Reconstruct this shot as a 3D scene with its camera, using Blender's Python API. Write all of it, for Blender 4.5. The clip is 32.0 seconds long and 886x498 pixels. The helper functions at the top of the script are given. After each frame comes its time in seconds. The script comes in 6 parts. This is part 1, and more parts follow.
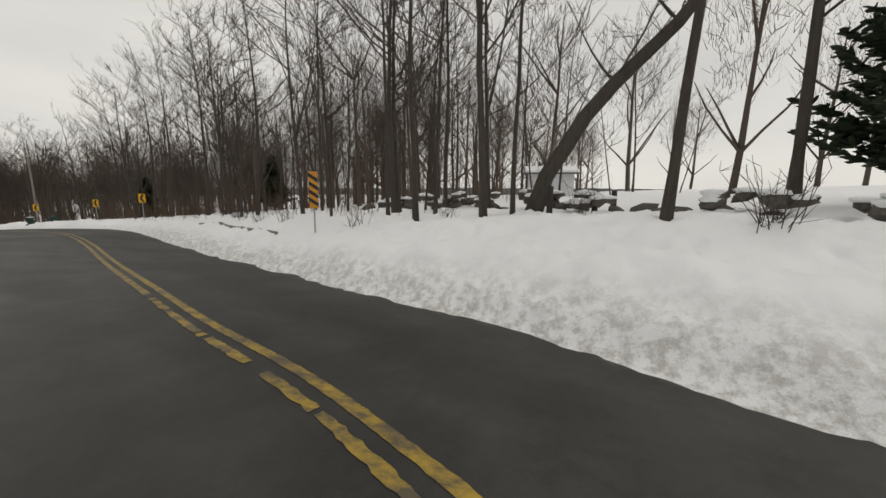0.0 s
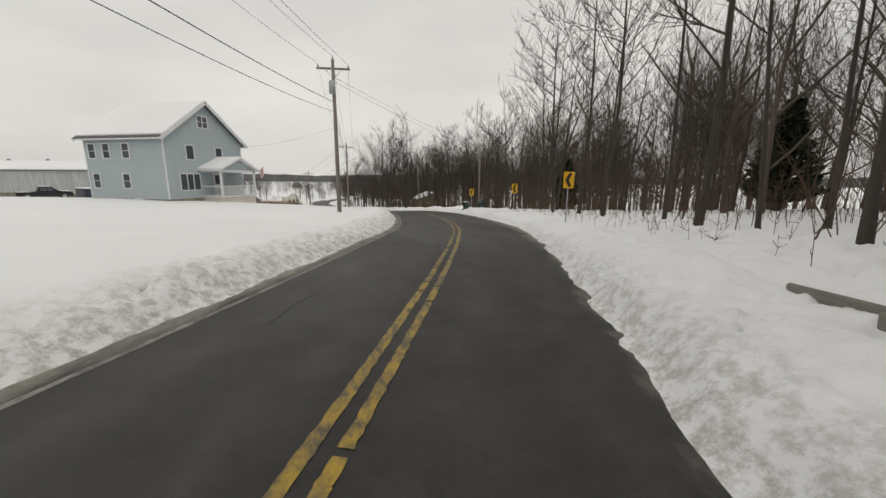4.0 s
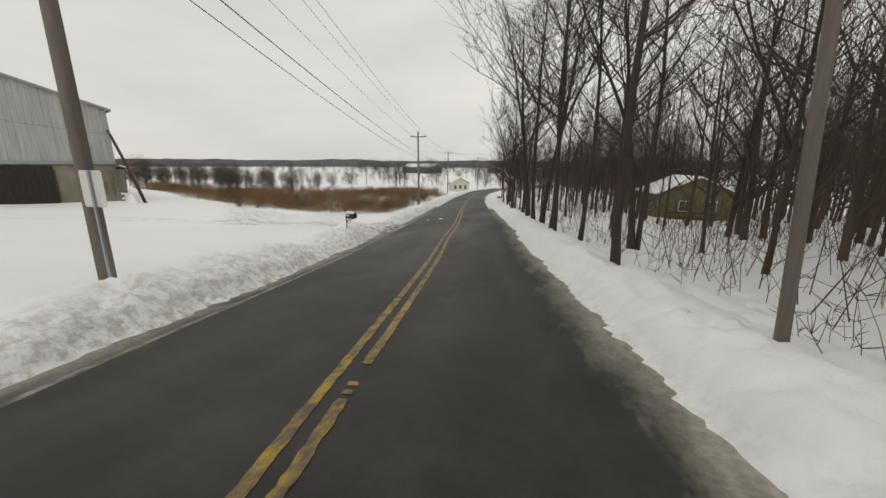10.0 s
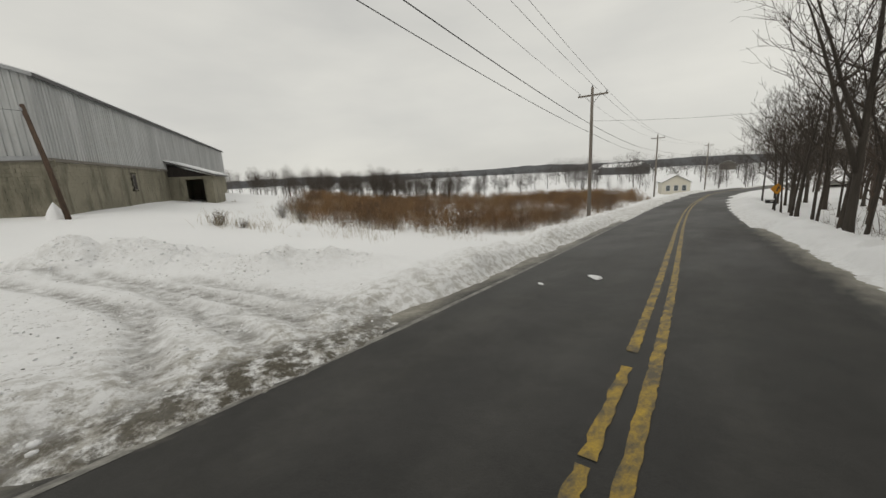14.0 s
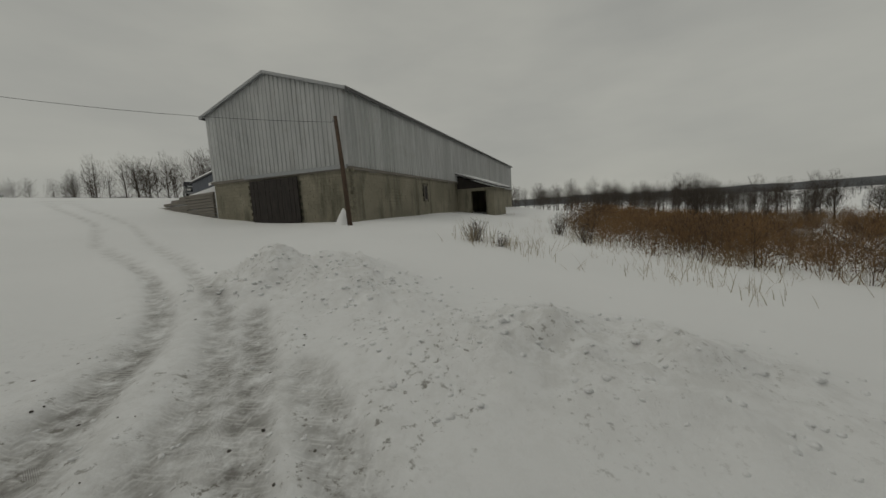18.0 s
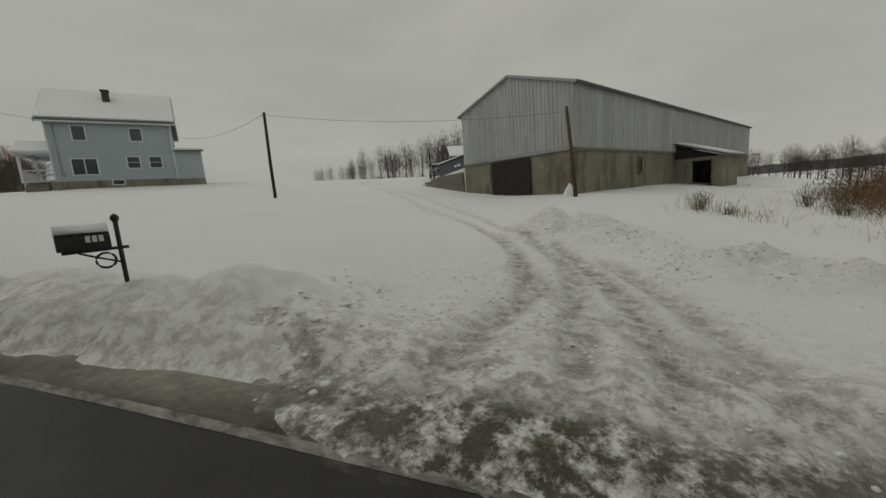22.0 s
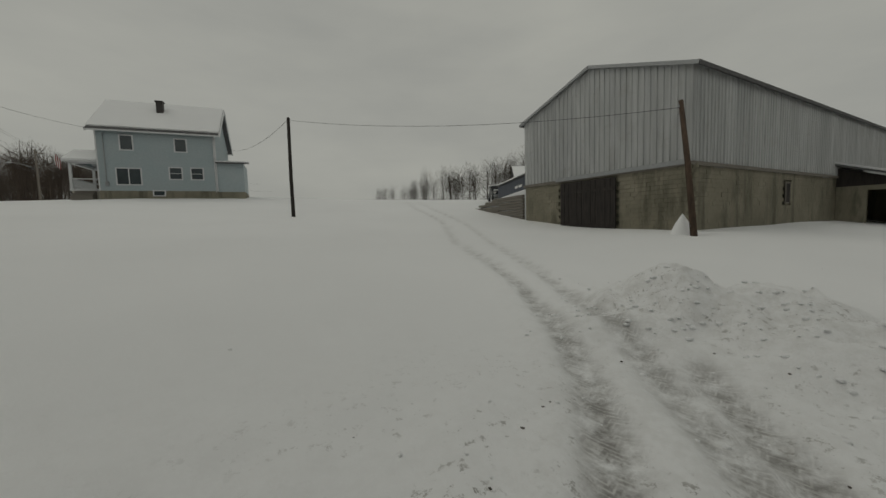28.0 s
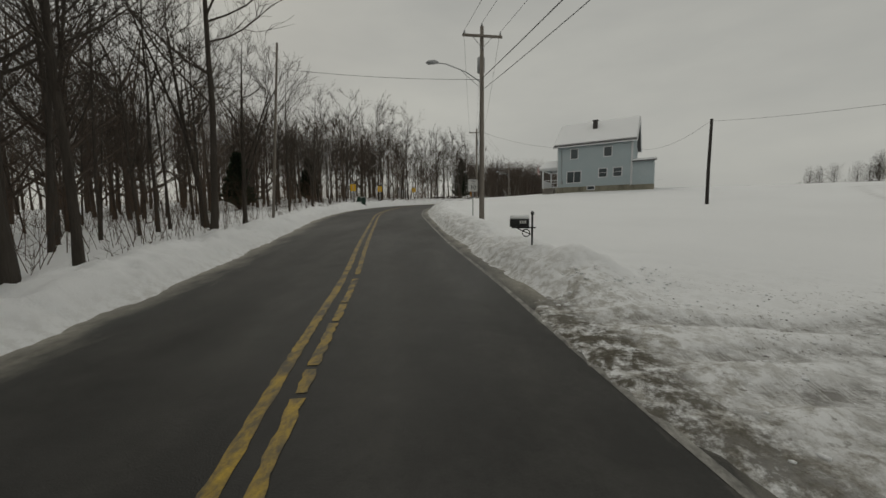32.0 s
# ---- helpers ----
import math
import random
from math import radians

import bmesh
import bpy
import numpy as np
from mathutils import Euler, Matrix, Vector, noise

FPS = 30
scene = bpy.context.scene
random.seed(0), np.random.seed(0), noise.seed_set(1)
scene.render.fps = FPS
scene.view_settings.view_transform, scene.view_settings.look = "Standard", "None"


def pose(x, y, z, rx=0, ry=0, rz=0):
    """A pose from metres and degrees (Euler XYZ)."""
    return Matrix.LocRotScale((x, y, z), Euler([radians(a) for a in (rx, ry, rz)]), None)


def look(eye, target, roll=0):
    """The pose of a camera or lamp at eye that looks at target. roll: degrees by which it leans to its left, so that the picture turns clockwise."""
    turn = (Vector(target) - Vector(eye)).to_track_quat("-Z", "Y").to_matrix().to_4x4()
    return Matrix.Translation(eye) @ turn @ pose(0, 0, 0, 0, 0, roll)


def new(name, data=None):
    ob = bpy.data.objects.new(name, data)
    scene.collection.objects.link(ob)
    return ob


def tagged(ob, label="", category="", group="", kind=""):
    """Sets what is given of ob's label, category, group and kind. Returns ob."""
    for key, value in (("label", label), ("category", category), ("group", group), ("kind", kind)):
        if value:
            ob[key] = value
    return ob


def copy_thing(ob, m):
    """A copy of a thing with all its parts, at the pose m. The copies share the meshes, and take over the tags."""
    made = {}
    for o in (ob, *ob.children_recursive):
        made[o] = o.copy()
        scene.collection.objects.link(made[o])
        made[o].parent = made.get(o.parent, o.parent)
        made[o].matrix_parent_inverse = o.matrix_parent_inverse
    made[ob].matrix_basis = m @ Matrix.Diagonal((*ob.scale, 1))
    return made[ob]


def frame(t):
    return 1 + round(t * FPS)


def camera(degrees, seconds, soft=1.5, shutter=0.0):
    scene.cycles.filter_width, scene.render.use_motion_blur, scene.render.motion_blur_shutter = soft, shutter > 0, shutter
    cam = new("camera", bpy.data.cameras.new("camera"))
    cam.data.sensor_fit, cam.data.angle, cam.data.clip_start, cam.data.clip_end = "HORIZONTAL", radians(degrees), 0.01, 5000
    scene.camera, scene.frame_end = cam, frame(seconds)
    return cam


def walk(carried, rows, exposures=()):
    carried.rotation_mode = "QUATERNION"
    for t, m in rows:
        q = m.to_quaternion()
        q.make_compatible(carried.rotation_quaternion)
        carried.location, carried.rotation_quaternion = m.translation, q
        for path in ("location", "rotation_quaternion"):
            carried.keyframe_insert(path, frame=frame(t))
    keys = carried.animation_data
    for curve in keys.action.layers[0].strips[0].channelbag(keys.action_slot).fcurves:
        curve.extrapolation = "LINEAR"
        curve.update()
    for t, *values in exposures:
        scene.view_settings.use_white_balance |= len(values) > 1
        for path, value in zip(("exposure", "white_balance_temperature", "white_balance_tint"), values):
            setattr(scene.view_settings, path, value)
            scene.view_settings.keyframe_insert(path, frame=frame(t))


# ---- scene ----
cam = camera(101.5, 32.0)
PATH = [
    (0, (-14.841, -36.118, 3.248), (-12.997, -35.411, 2.933), 0.41),
    (0.5, (-13.685, -34.673, 3.201), (-12.063, -33.546, 2.885), -0.41),
    (1, (-12.244, -32.880, 3.150), (-10.985, -31.359, 2.831), -1.38),
    (1.5, (-10.927, -30.330, 3.158), (-9.968, -28.608, 2.821), -1.49),
    (2, (-9.567, -27.657, 3.051), (-8.823, -25.835, 2.694), -0.98),
    (2.5, (-8.221, -25.005, 2.931), (-7.607, -23.139, 2.558), -0.84),
    (3, (-6.390, -21.303, 2.599), (-5.856, -19.412, 2.222), -0.49),
    (3.5, (-4.620, -17.620, 2.456), (-4.141, -15.715, 2.080), 0.36),
    (5.5, (2.179, -0.095, 2.067), (2.374, 1.855, 1.669), -0.90),
    (6, (3.455, 4.962, 1.842), (3.567, 6.919, 1.444), -0.25),
    (6.5, (4.711, 10.809, 1.507), (4.709, 12.766, 1.093), 0.57),
    (7, (5.621, 16.686, 1.228), (5.479, 18.639, 0.819), 0.75),
    (7.5, (6.397, 22.359, 1.046), (6.120, 24.297, 0.635), 0.59),
    (8, (6.561, 28.127, 0.643), (6.172, 30.045, 0.231), 0.94),
    (8.5, (6.485, 33.727, 0.410), (6.010, 35.622, -0.022), 0.78),
    (9, (6.317, 38.845, -0.022), (5.780, 40.720, -0.465), -0.58),
    (9.5, (5.496, 43.984, -0.293), (4.896, 45.840, -0.735), 0.48),
    (10, (4.522, 48.456, -0.608), (3.868, 50.290, -1.063), 0.35),
    (10.5, (3.864, 52.755, -1.072), (3.144, 54.565, -1.524), 0.08),
    (11, (3.420, 56.045, -1.425), (2.656, 57.839, -1.868), -0.15),
    (11.5, (2.135, 59.650, -1.694), (1.366, 61.441, -2.142), 0.39),
    (12, (1.357, 62.365, -1.916), (0.545, 64.141, -2.350), 0.06),
    (12.5, (0.439, 65.360, -2.158), (-0.453, 67.098, -2.588), -0.05),
    (13, (-0.157, 67.437, -2.302), (-1.237, 69.067, -2.720), -1.27),
    (13.5, (-0.770, 68.959, -2.368), (-2.048, 70.443, -2.777), -2.17),
    (14, (-2.204, 70.228, -2.548), (-3.702, 71.492, -2.946), -2.93),
    (14.5, (-3.440, 71.047, -2.623), (-5.143, 72.025, -3.004), -2.28),
    (15, (-4.213, 71.844, -2.702), (-6.043, 72.536, -3.117), -1.54),
    (15.5, (-5.470, 72.910, -2.862), (-7.393, 73.250, -3.297), -4.40),
    (17.5, (-10.242, 72.778, -3.216), (-12.229, 72.716, -3.434), -3.74),
    (18, (-10.257, 72.783, -3.232), (-12.244, 72.718, -3.452), -3.56),
    (18.5, (-10.177, 72.811, -3.213), (-12.163, 72.745, -3.442), -3.28),
    (19, (-9.852, 72.917, -3.183), (-11.835, 72.841, -3.429), -3.67),
    (19.5, (-9.289, 72.662, -3.223), (-11.266, 72.518, -3.494), -3.91),
    (20, (-8.493, 72.470, -3.209), (-10.438, 72.132, -3.527), -4.95),
    (20.5, (-7.274, 72.398, -3.150), (-9.154, 71.811, -3.495), -5.54),
    (21, (-6.086, 72.046, -3.122), (-7.889, 71.245, -3.452), -4.85),
    (21.5, (-5.060, 72.108, -3.053), (-6.783, 71.142, -3.362), -5.08),
    (22, (-4.835, 72.046, -3.061), (-6.530, 71.025, -3.354), -4.36),
    (22.5, (-4.872, 72.095, -3.062), (-6.562, 71.068, -3.359), -4.69),
    (23, (-5.017, 72.130, -3.040), (-6.727, 71.139, -3.348), -4.93),
    (23.5, (-5.848, 72.014, -3.086), (-7.616, 71.134, -3.401), -5.24),
    (24, (-6.623, 72.020, -3.118), (-8.444, 71.264, -3.454), -5.78),
    (24.5, (-7.968, 71.879, -3.058), (-9.812, 71.163, -3.350), -5.82),
    (25, (-8.987, 71.498, -2.982), (-10.812, 70.712, -3.215), -4.68),
    (25.5, (-9.930, 70.919, -2.854), (-11.685, 69.981, -3.046), -3.64),
    (26, (-10.772, 70.160, -2.817), (-12.406, 69.022, -3.001), -2.22),
    (26.5, (-11.254, 69.637, -2.719), (-12.804, 68.385, -2.893), -1.88),
    (28.5, (-10.818, 69.832, -3.003), (-12.267, 68.460, -3.144), -1.20),
    (29, (-9.878, 70.136, -3.039), (-11.229, 68.668, -3.185), -0.22),
    (29.5, (-8.789, 70.778, -3.000), (-10.064, 69.246, -3.160), -0.33),
    (30, (-7.851, 71.858, -2.988), (-8.969, 70.208, -3.155), -0.44),
    (30.5, (-7.415, 72.745, -2.971), (-8.310, 70.968, -3.171), -0.01),
    (31, (-6.800, 73.749, -2.971), (-7.367, 71.843, -3.181), -0.18),
    (31.5, (-6.208, 74.630, -3.092), (-6.363, 72.646, -3.288), -1.48),
    (32, (-5.446, 76.347, -3.136), (-5.238, 74.365, -3.310), -0.49),
]
EXPOSURES = [(0, 0.14, 6950, 10), (13.0, 0.14, 6950, 9), (15.5, -0.28, 6950, 6), (17.5, -0.8, 7000, 5), (20.0, -0.8, 7000, 5), (22.5, -0.68, 7020, 4), (24.5, -0.76, 7000, 5), (26.5, -0.9, 7000, 5), (28.5, -0.9, 7000, 4), (30.0, -0.95, 7000, 4), (31.0, -0.96, 7000, 5), (32.0, -0.6, 6980, 6)]
walk(cam, [(t, look(eye, target, roll)) for t, eye, target, roll in PATH], EXPOSURES)

# ---- sky and light ----
def sky():
    w = bpy.data.worlds.new("overcast_sky")
    scene.world = w
    w.use_nodes = True
    nt = w.node_tree
    nt.nodes.clear()
    out = nt.nodes.new("ShaderNodeOutputWorld")
    bg = nt.nodes.new("ShaderNodeBackground")
    st = nt.nodes.new("ShaderNodeTexSky")
    st.sky_type, st.sun_disc = "NISHITA", False
    st.sun_elevation, st.sun_rotation = radians(28), radians(150)
    st.air_density, st.dust_density = 1.0, 1.0
    tc = nt.nodes.new("ShaderNodeTexCoord")
    mp = nt.nodes.new("ShaderNodeMapping")
    mp.inputs["Scale"].default_value = (1.0, 1.0, 3.2)
    nz = nt.nodes.new("ShaderNodeTexNoise")
    nz.inputs["Scale"].default_value, nz.inputs["Detail"].default_value = 1.7, 6
    nz.inputs["Roughness"].default_value = 0.5
    ramp = nt.nodes.new("ShaderNodeValToRGB")
    ramp.color_ramp.elements[0].position, ramp.color_ramp.elements[1].position = 0.28, 0.78
    ramp.color_ramp.elements[0].color = (4.95, 5.05, 5.15, 1)
    ramp.color_ramp.elements[1].color = (6.75, 6.8, 6.7, 1)
    mix = nt.nodes.new("ShaderNodeMix")
    mix.data_type = "RGBA"
    mix.inputs["Factor"].default_value = 0.975
    nt.links.new(tc.outputs["Generated"], mp.inputs["Vector"])
    nt.links.new(mp.outputs["Vector"], nz.inputs["Vector"])
    nt.links.new(nz.outputs["Fac"], ramp.inputs["Fac"])
    nt.links.new(st.outputs["Color"], mix.inputs[6])
    nt.links.new(ramp.outputs["Color"], mix.inputs[7])
    nt.links.new(mix.outputs[2], bg.inputs["Color"])
    bg.inputs["Strength"].default_value = 0.105
    nt.links.new(bg.outputs["Background"], out.inputs["Surface"])
    sun = bpy.data.lights.new("sun", "SUN")
    sun.energy, sun.angle, sun.color = 0.5, radians(40), (1.0, 0.97, 0.92)
    ob = new("sun", sun)
    ob.matrix_basis = look((0, 0, 60), (-14, 25, 22))


sky()


# ---- materials ----
class Nodes:
    """A small writer of node materials."""

    def __init__(self, name):
        self.mat = bpy.data.materials.new(name)
        self.mat.use_nodes = True
        self.t = self.mat.node_tree
        self.b = self.t.nodes["Principled BSDF"]
        self.co = self.t.nodes.new("ShaderNodeTexCoord")

    def put(self, sock, v):
        if isinstance(v, bpy.types.NodeSocket):
            self.t.links.new(v, sock)
        elif v is not None:
            sock.default_value = v

    def noise(self, scale, detail=4, rough=0.55, coord="Object", stretch=None, lo=0.3, hi=0.7):
        v = self.t.nodes.new("ShaderNodeNewGeometry").outputs["Position"] if coord == "World" else self.co.outputs[coord]
        if stretch:
            mp = self.t.nodes.new("ShaderNodeMapping")
            mp.inputs["Scale"].default_value = stretch
            self.t.links.new(v, mp.inputs["Vector"])
            v = mp.outputs["Vector"]
        n = self.t.nodes.new("ShaderNodeTexNoise")
        n.inputs["Scale"].default_value, n.inputs["Detail"].default_value, n.inputs["Roughness"].default_value = scale, detail, rough
        self.t.links.new(v, n.inputs["Vector"])
        r = self.t.nodes.new("ShaderNodeMapRange")
        r.inputs["From Min"].default_value, r.inputs["From Max"].default_value = lo, hi
        self.t.links.new(n.outputs["Fac"], r.inputs["Value"])
        return r.outputs["Result"]

    def mix(self, fac, a, b):
        m = self.t.nodes.new("ShaderNodeMix")
        m.data_type = "RGBA"
        self.put(m.inputs["Factor"], fac)
        self.put(m.inputs[6], a if isinstance(a, bpy.types.NodeSocket) else (*a, 1))
        self.put(m.inputs[7], b if isinstance(b, bpy.types.NodeSocket) else (*b, 1))
        return m.outputs[2]

    def math(self, op, a, b=0.0):
        m = self.t.nodes.new("ShaderNodeMath")
        m.operation, m.use_clamp = op, True
        self.put(m.inputs[0], a)
        self.put(m.inputs[1], b)
        return m.outputs[0]

    def math_open(self, op, a, b=0.0):
        m = self.t.nodes.new("ShaderNodeMath")
        m.operation = op
        self.put(m.inputs[0], a)
        self.put(m.inputs[1], b)
        return m.outputs[0]

    def attr(self, name):
        a = self.t.nodes.new("ShaderNodeAttribute")
        a.attribute_name = name
        return a.outputs["Fac"]

    def rand(self):
        return self.t.nodes.new("ShaderNodeObjectInfo").outputs["Random"]

    def bump(self, h, strength=0.4, dist=0.02):
        b = self.t.nodes.new("ShaderNodeBump")
        b.inputs["Strength"].default_value, b.inputs["Distance"].default_value = strength, dist
        self.t.links.new(h, b.inputs["Height"])
        self.t.links.new(b.outputs["Normal"], self.b.inputs["Normal"])

    def done(self, colour, rough=0.8, metal=0.0, spec=0.5):
        self.put(self.b.inputs["Base Color"], colour if isinstance(colour, bpy.types.NodeSocket) else (*colour, 1))
        self.put(self.b.inputs["Roughness"], rough)
        self.put(self.b.inputs["Metallic"], metal)
        self.put(self.b.inputs["Specular IOR Level"], spec)
        return self.mat


def plain(name, a, b, scale=6.0, rough=0.7, metal=0.0, bump=0.25, dist=0.01, stretch=None, spec=0.4):
    n = Nodes(name)
    f, g = n.noise(scale, stretch=stretch), n.noise(scale * 9, 3, stretch=stretch)
    col = n.mix(n.math("MULTIPLY", g, 0.35), n.mix(f, a, b), tuple(0.7 * v for v in a))
    n.bump(g, bump, dist)
    return n.done(col, rough, metal, spec)


def snow_material():
    n = Nodes("snow")
    big, mid, fine = n.noise(0.12, 3), n.noise(2.6, 7, 0.68), n.noise(20, 6, 0.72)
    clean = n.mix(big, (0.90, 0.908, 0.92), (0.85, 0.858, 0.87))
    clump = n.noise(4.2, 8, 0.72, lo=0.44, hi=0.60)
    # The attribute holds road dirt and, on the banks, painted shade in dips.
    dirt = n.math("MULTIPLY", n.attr("dirt"), n.math("ADD", clump, 0.10))
    grime = n.mix(fine, (0.30, 0.285, 0.255), (0.55, 0.535, 0.50))
    col = n.mix(dirt, clean, grime)
    # tyre ruts with a pressed tread
    ridge = n.math("ADD", n.math("MULTIPLY", n.math("SINE", n.math_open("MULTIPLY", n.attr("along"), 62.0)), 0.8), 0.15)
    tread = n.math("MULTIPLY", ridge, n.noise(7, 5, 0.7, lo=0.35, hi=0.6))
    worn = n.math("MULTIPLY", n.attr("rut"), n.noise(3.4, 9, 0.72, lo=0.35, hi=0.60))
    col = n.mix(worn, col, n.mix(tread, (0.19, 0.18, 0.168), (0.58, 0.575, 0.56)))
    soil = n.math("MULTIPLY", n.attr("soil"), n.noise(3.0, 9, 0.76, lo=0.41, hi=0.53))
    col = n.mix(soil, col, n.mix(fine, (0.055, 0.048, 0.035), (0.14, 0.125, 0.095)))
    fleck = n.math("MULTIPLY", n.attr("fleck"), n.math("MULTIPLY", n.noise(9, 6, 0.75, lo=0.57, hi=0.63), n.noise(1.1, 3, lo=0.42, hi=0.55)))
    col = n.mix(fleck, col, (0.16, 0.145, 0.12))
    h = n.math("ADD", n.math("MULTIPLY", mid, 0.45), n.math("MULTIPLY", fine, 0.35))
    h = n.math("ADD", h, n.math("MULTIPLY", n.math("MULTIPLY", tread, n.attr("rut")), 0.3))
    n.bump(h, 0.55, 0.05)
    return n.done(col, 0.75, 0.0, 0.25)


def asphalt_material():
    n = Nodes("wet_asphalt")
    track, blot, grain = n.attr("track"), n.noise(0.22, 6, 0.65, stretch=(1, 0.3, 1)), n.noise(60, 3, 0.7)
    base = n.mix(blot, (0.021, 0.0206, 0.0198), (0.049, 0.0475, 0.0445))
    base = n.mix(n.math("MULTIPLY", track, n.noise(1.1, 6, 0.65, stretch=(1, 0.10, 1), lo=0.25, hi=0.70)), base, (0.060, 0.058, 0.053))
    base = n.mix(n.math("MULTIPLY", grain, 0.28), base, (0.085, 0.081, 0.074))
    base = n.mix(n.noise(0.8, 9, 0.8, lo=0.40, hi=0.60), n.mix(0.5, base, (0.012, 0.012, 0.011)), base)
    edge = n.math("SUBTRACT", n.math_open("MULTIPLY", n.attr("slush"), 1.7), n.noise(1.6, 7, 0.68, stretch=(1, 0.4, 1), lo=0.25, hi=0.75))
    base = n.mix(edge, base, n.mix(n.noise(9, 5, 0.7), (0.22, 0.205, 0.165), (0.40, 0.38, 0.33)))
    n.bump(grain, 0.35, 0.006)
    rough = n.mix(n.math("MULTIPLY", blot, 0.8), (0.42, 0.42, 0.42), (0.72, 0.72, 0.72))
    return n.done(base, rough, 0.0, 0.27)


def paint_material(name, colour, wear=0.5):
    n = Nodes(name)
    w = n.noise(5.0, 6, 0.7, stretch=(1, 0.5, 1), lo=0.53 - 0.09 * wear, hi=0.60)
    f = n.noise(40, 3)
    w = n.math("MAXIMUM", w, n.math("MULTIPLY", n.noise(0.55, 5, 0.7, "World", (1, 0.35, 1), 0.42, 0.62), n.noise(9, 5, 0.75, "World", (1, 0.4, 1), 0.38, 0.58)))
    col = n.mix(n.math("MULTIPLY", w, 0.9), n.mix(f, colour, tuple(0.75 * v for v in colour)), (0.055, 0.052, 0.047))
    n.bump(f, 0.2, 0.004)
    return n.done(col, 0.55)


def ribbed(name, a, b, rough, metal):
    """Weathered sheet metal, streaked downwards."""
    n = Nodes(name)
    streak = n.noise(2.2, 5, 0.6, stretch=(1.6, 1.6, 0.12))
    spots = n.noise(1.2, 5, 0.65, lo=0.55, hi=0.75)
    tone = n.mix(n.math("MULTIPLY", n.rand(), 0.30), n.mix(streak, a, b), tuple(0.62 * v for v in a))
    col = n.mix(n.math("MULTIPLY", spots, 0.35), tone, (0.30, 0.27, 0.24))
    n.bump(n.noise(14, 3), 0.1, 0.004)
    return n.done(col, rough, metal, 0.4)


def block_material(name, a, b, stain):
    """Old blockwork: broad stains over many blocks, and a grain of its own in each."""
    n = Nodes(name)
    broad = n.noise(0.42, 6, 0.65, "World", lo=0.36, hi=0.62)
    drip = n.noise(1.5, 5, 0.65, "World", (1, 1, 0.2), 0.50, 0.66)
    fine = n.noise(26, 4, 0.6, "World")
    col = n.mix(broad, a, b)
    col = n.mix(n.math("MULTIPLY", n.rand(), 0.25), col, tuple(0.62 * v for v in a))
    col = n.mix(n.math("MULTIPLY", drip, 0.75), col, stain)
    col = n.mix(n.math("MULTIPLY", fine, 0.25), col, tuple(0.5 * v for v in a))
    n.bump(fine, 0.5, 0.01)
    return n.done(col, 0.92, 0.0, 0.2)


def bark_material(name, a, b):
    n = Nodes(name)
    f, g = n.noise(3.0, 5, 0.6, stretch=(3, 3, 0.5)), n.noise(16, 4, 0.6, stretch=(2, 2, 0.4))
    col = n.mix(n.math("MULTIPLY", n.rand(), 0.55), n.mix(f, a, b), (0.085, 0.076, 0.066))
    n.bump(g, 0.7, 0.03)
    return n.done(col, 0.9, 0.0, 0.15)


def glass_material(name, tint):
    n = Nodes(name)
    f = n.noise(0.8, 3)
    return n.done(n.mix(f, tint, tuple(1.6 * v for v in tint)), 0.08, 0.0, 0.6)


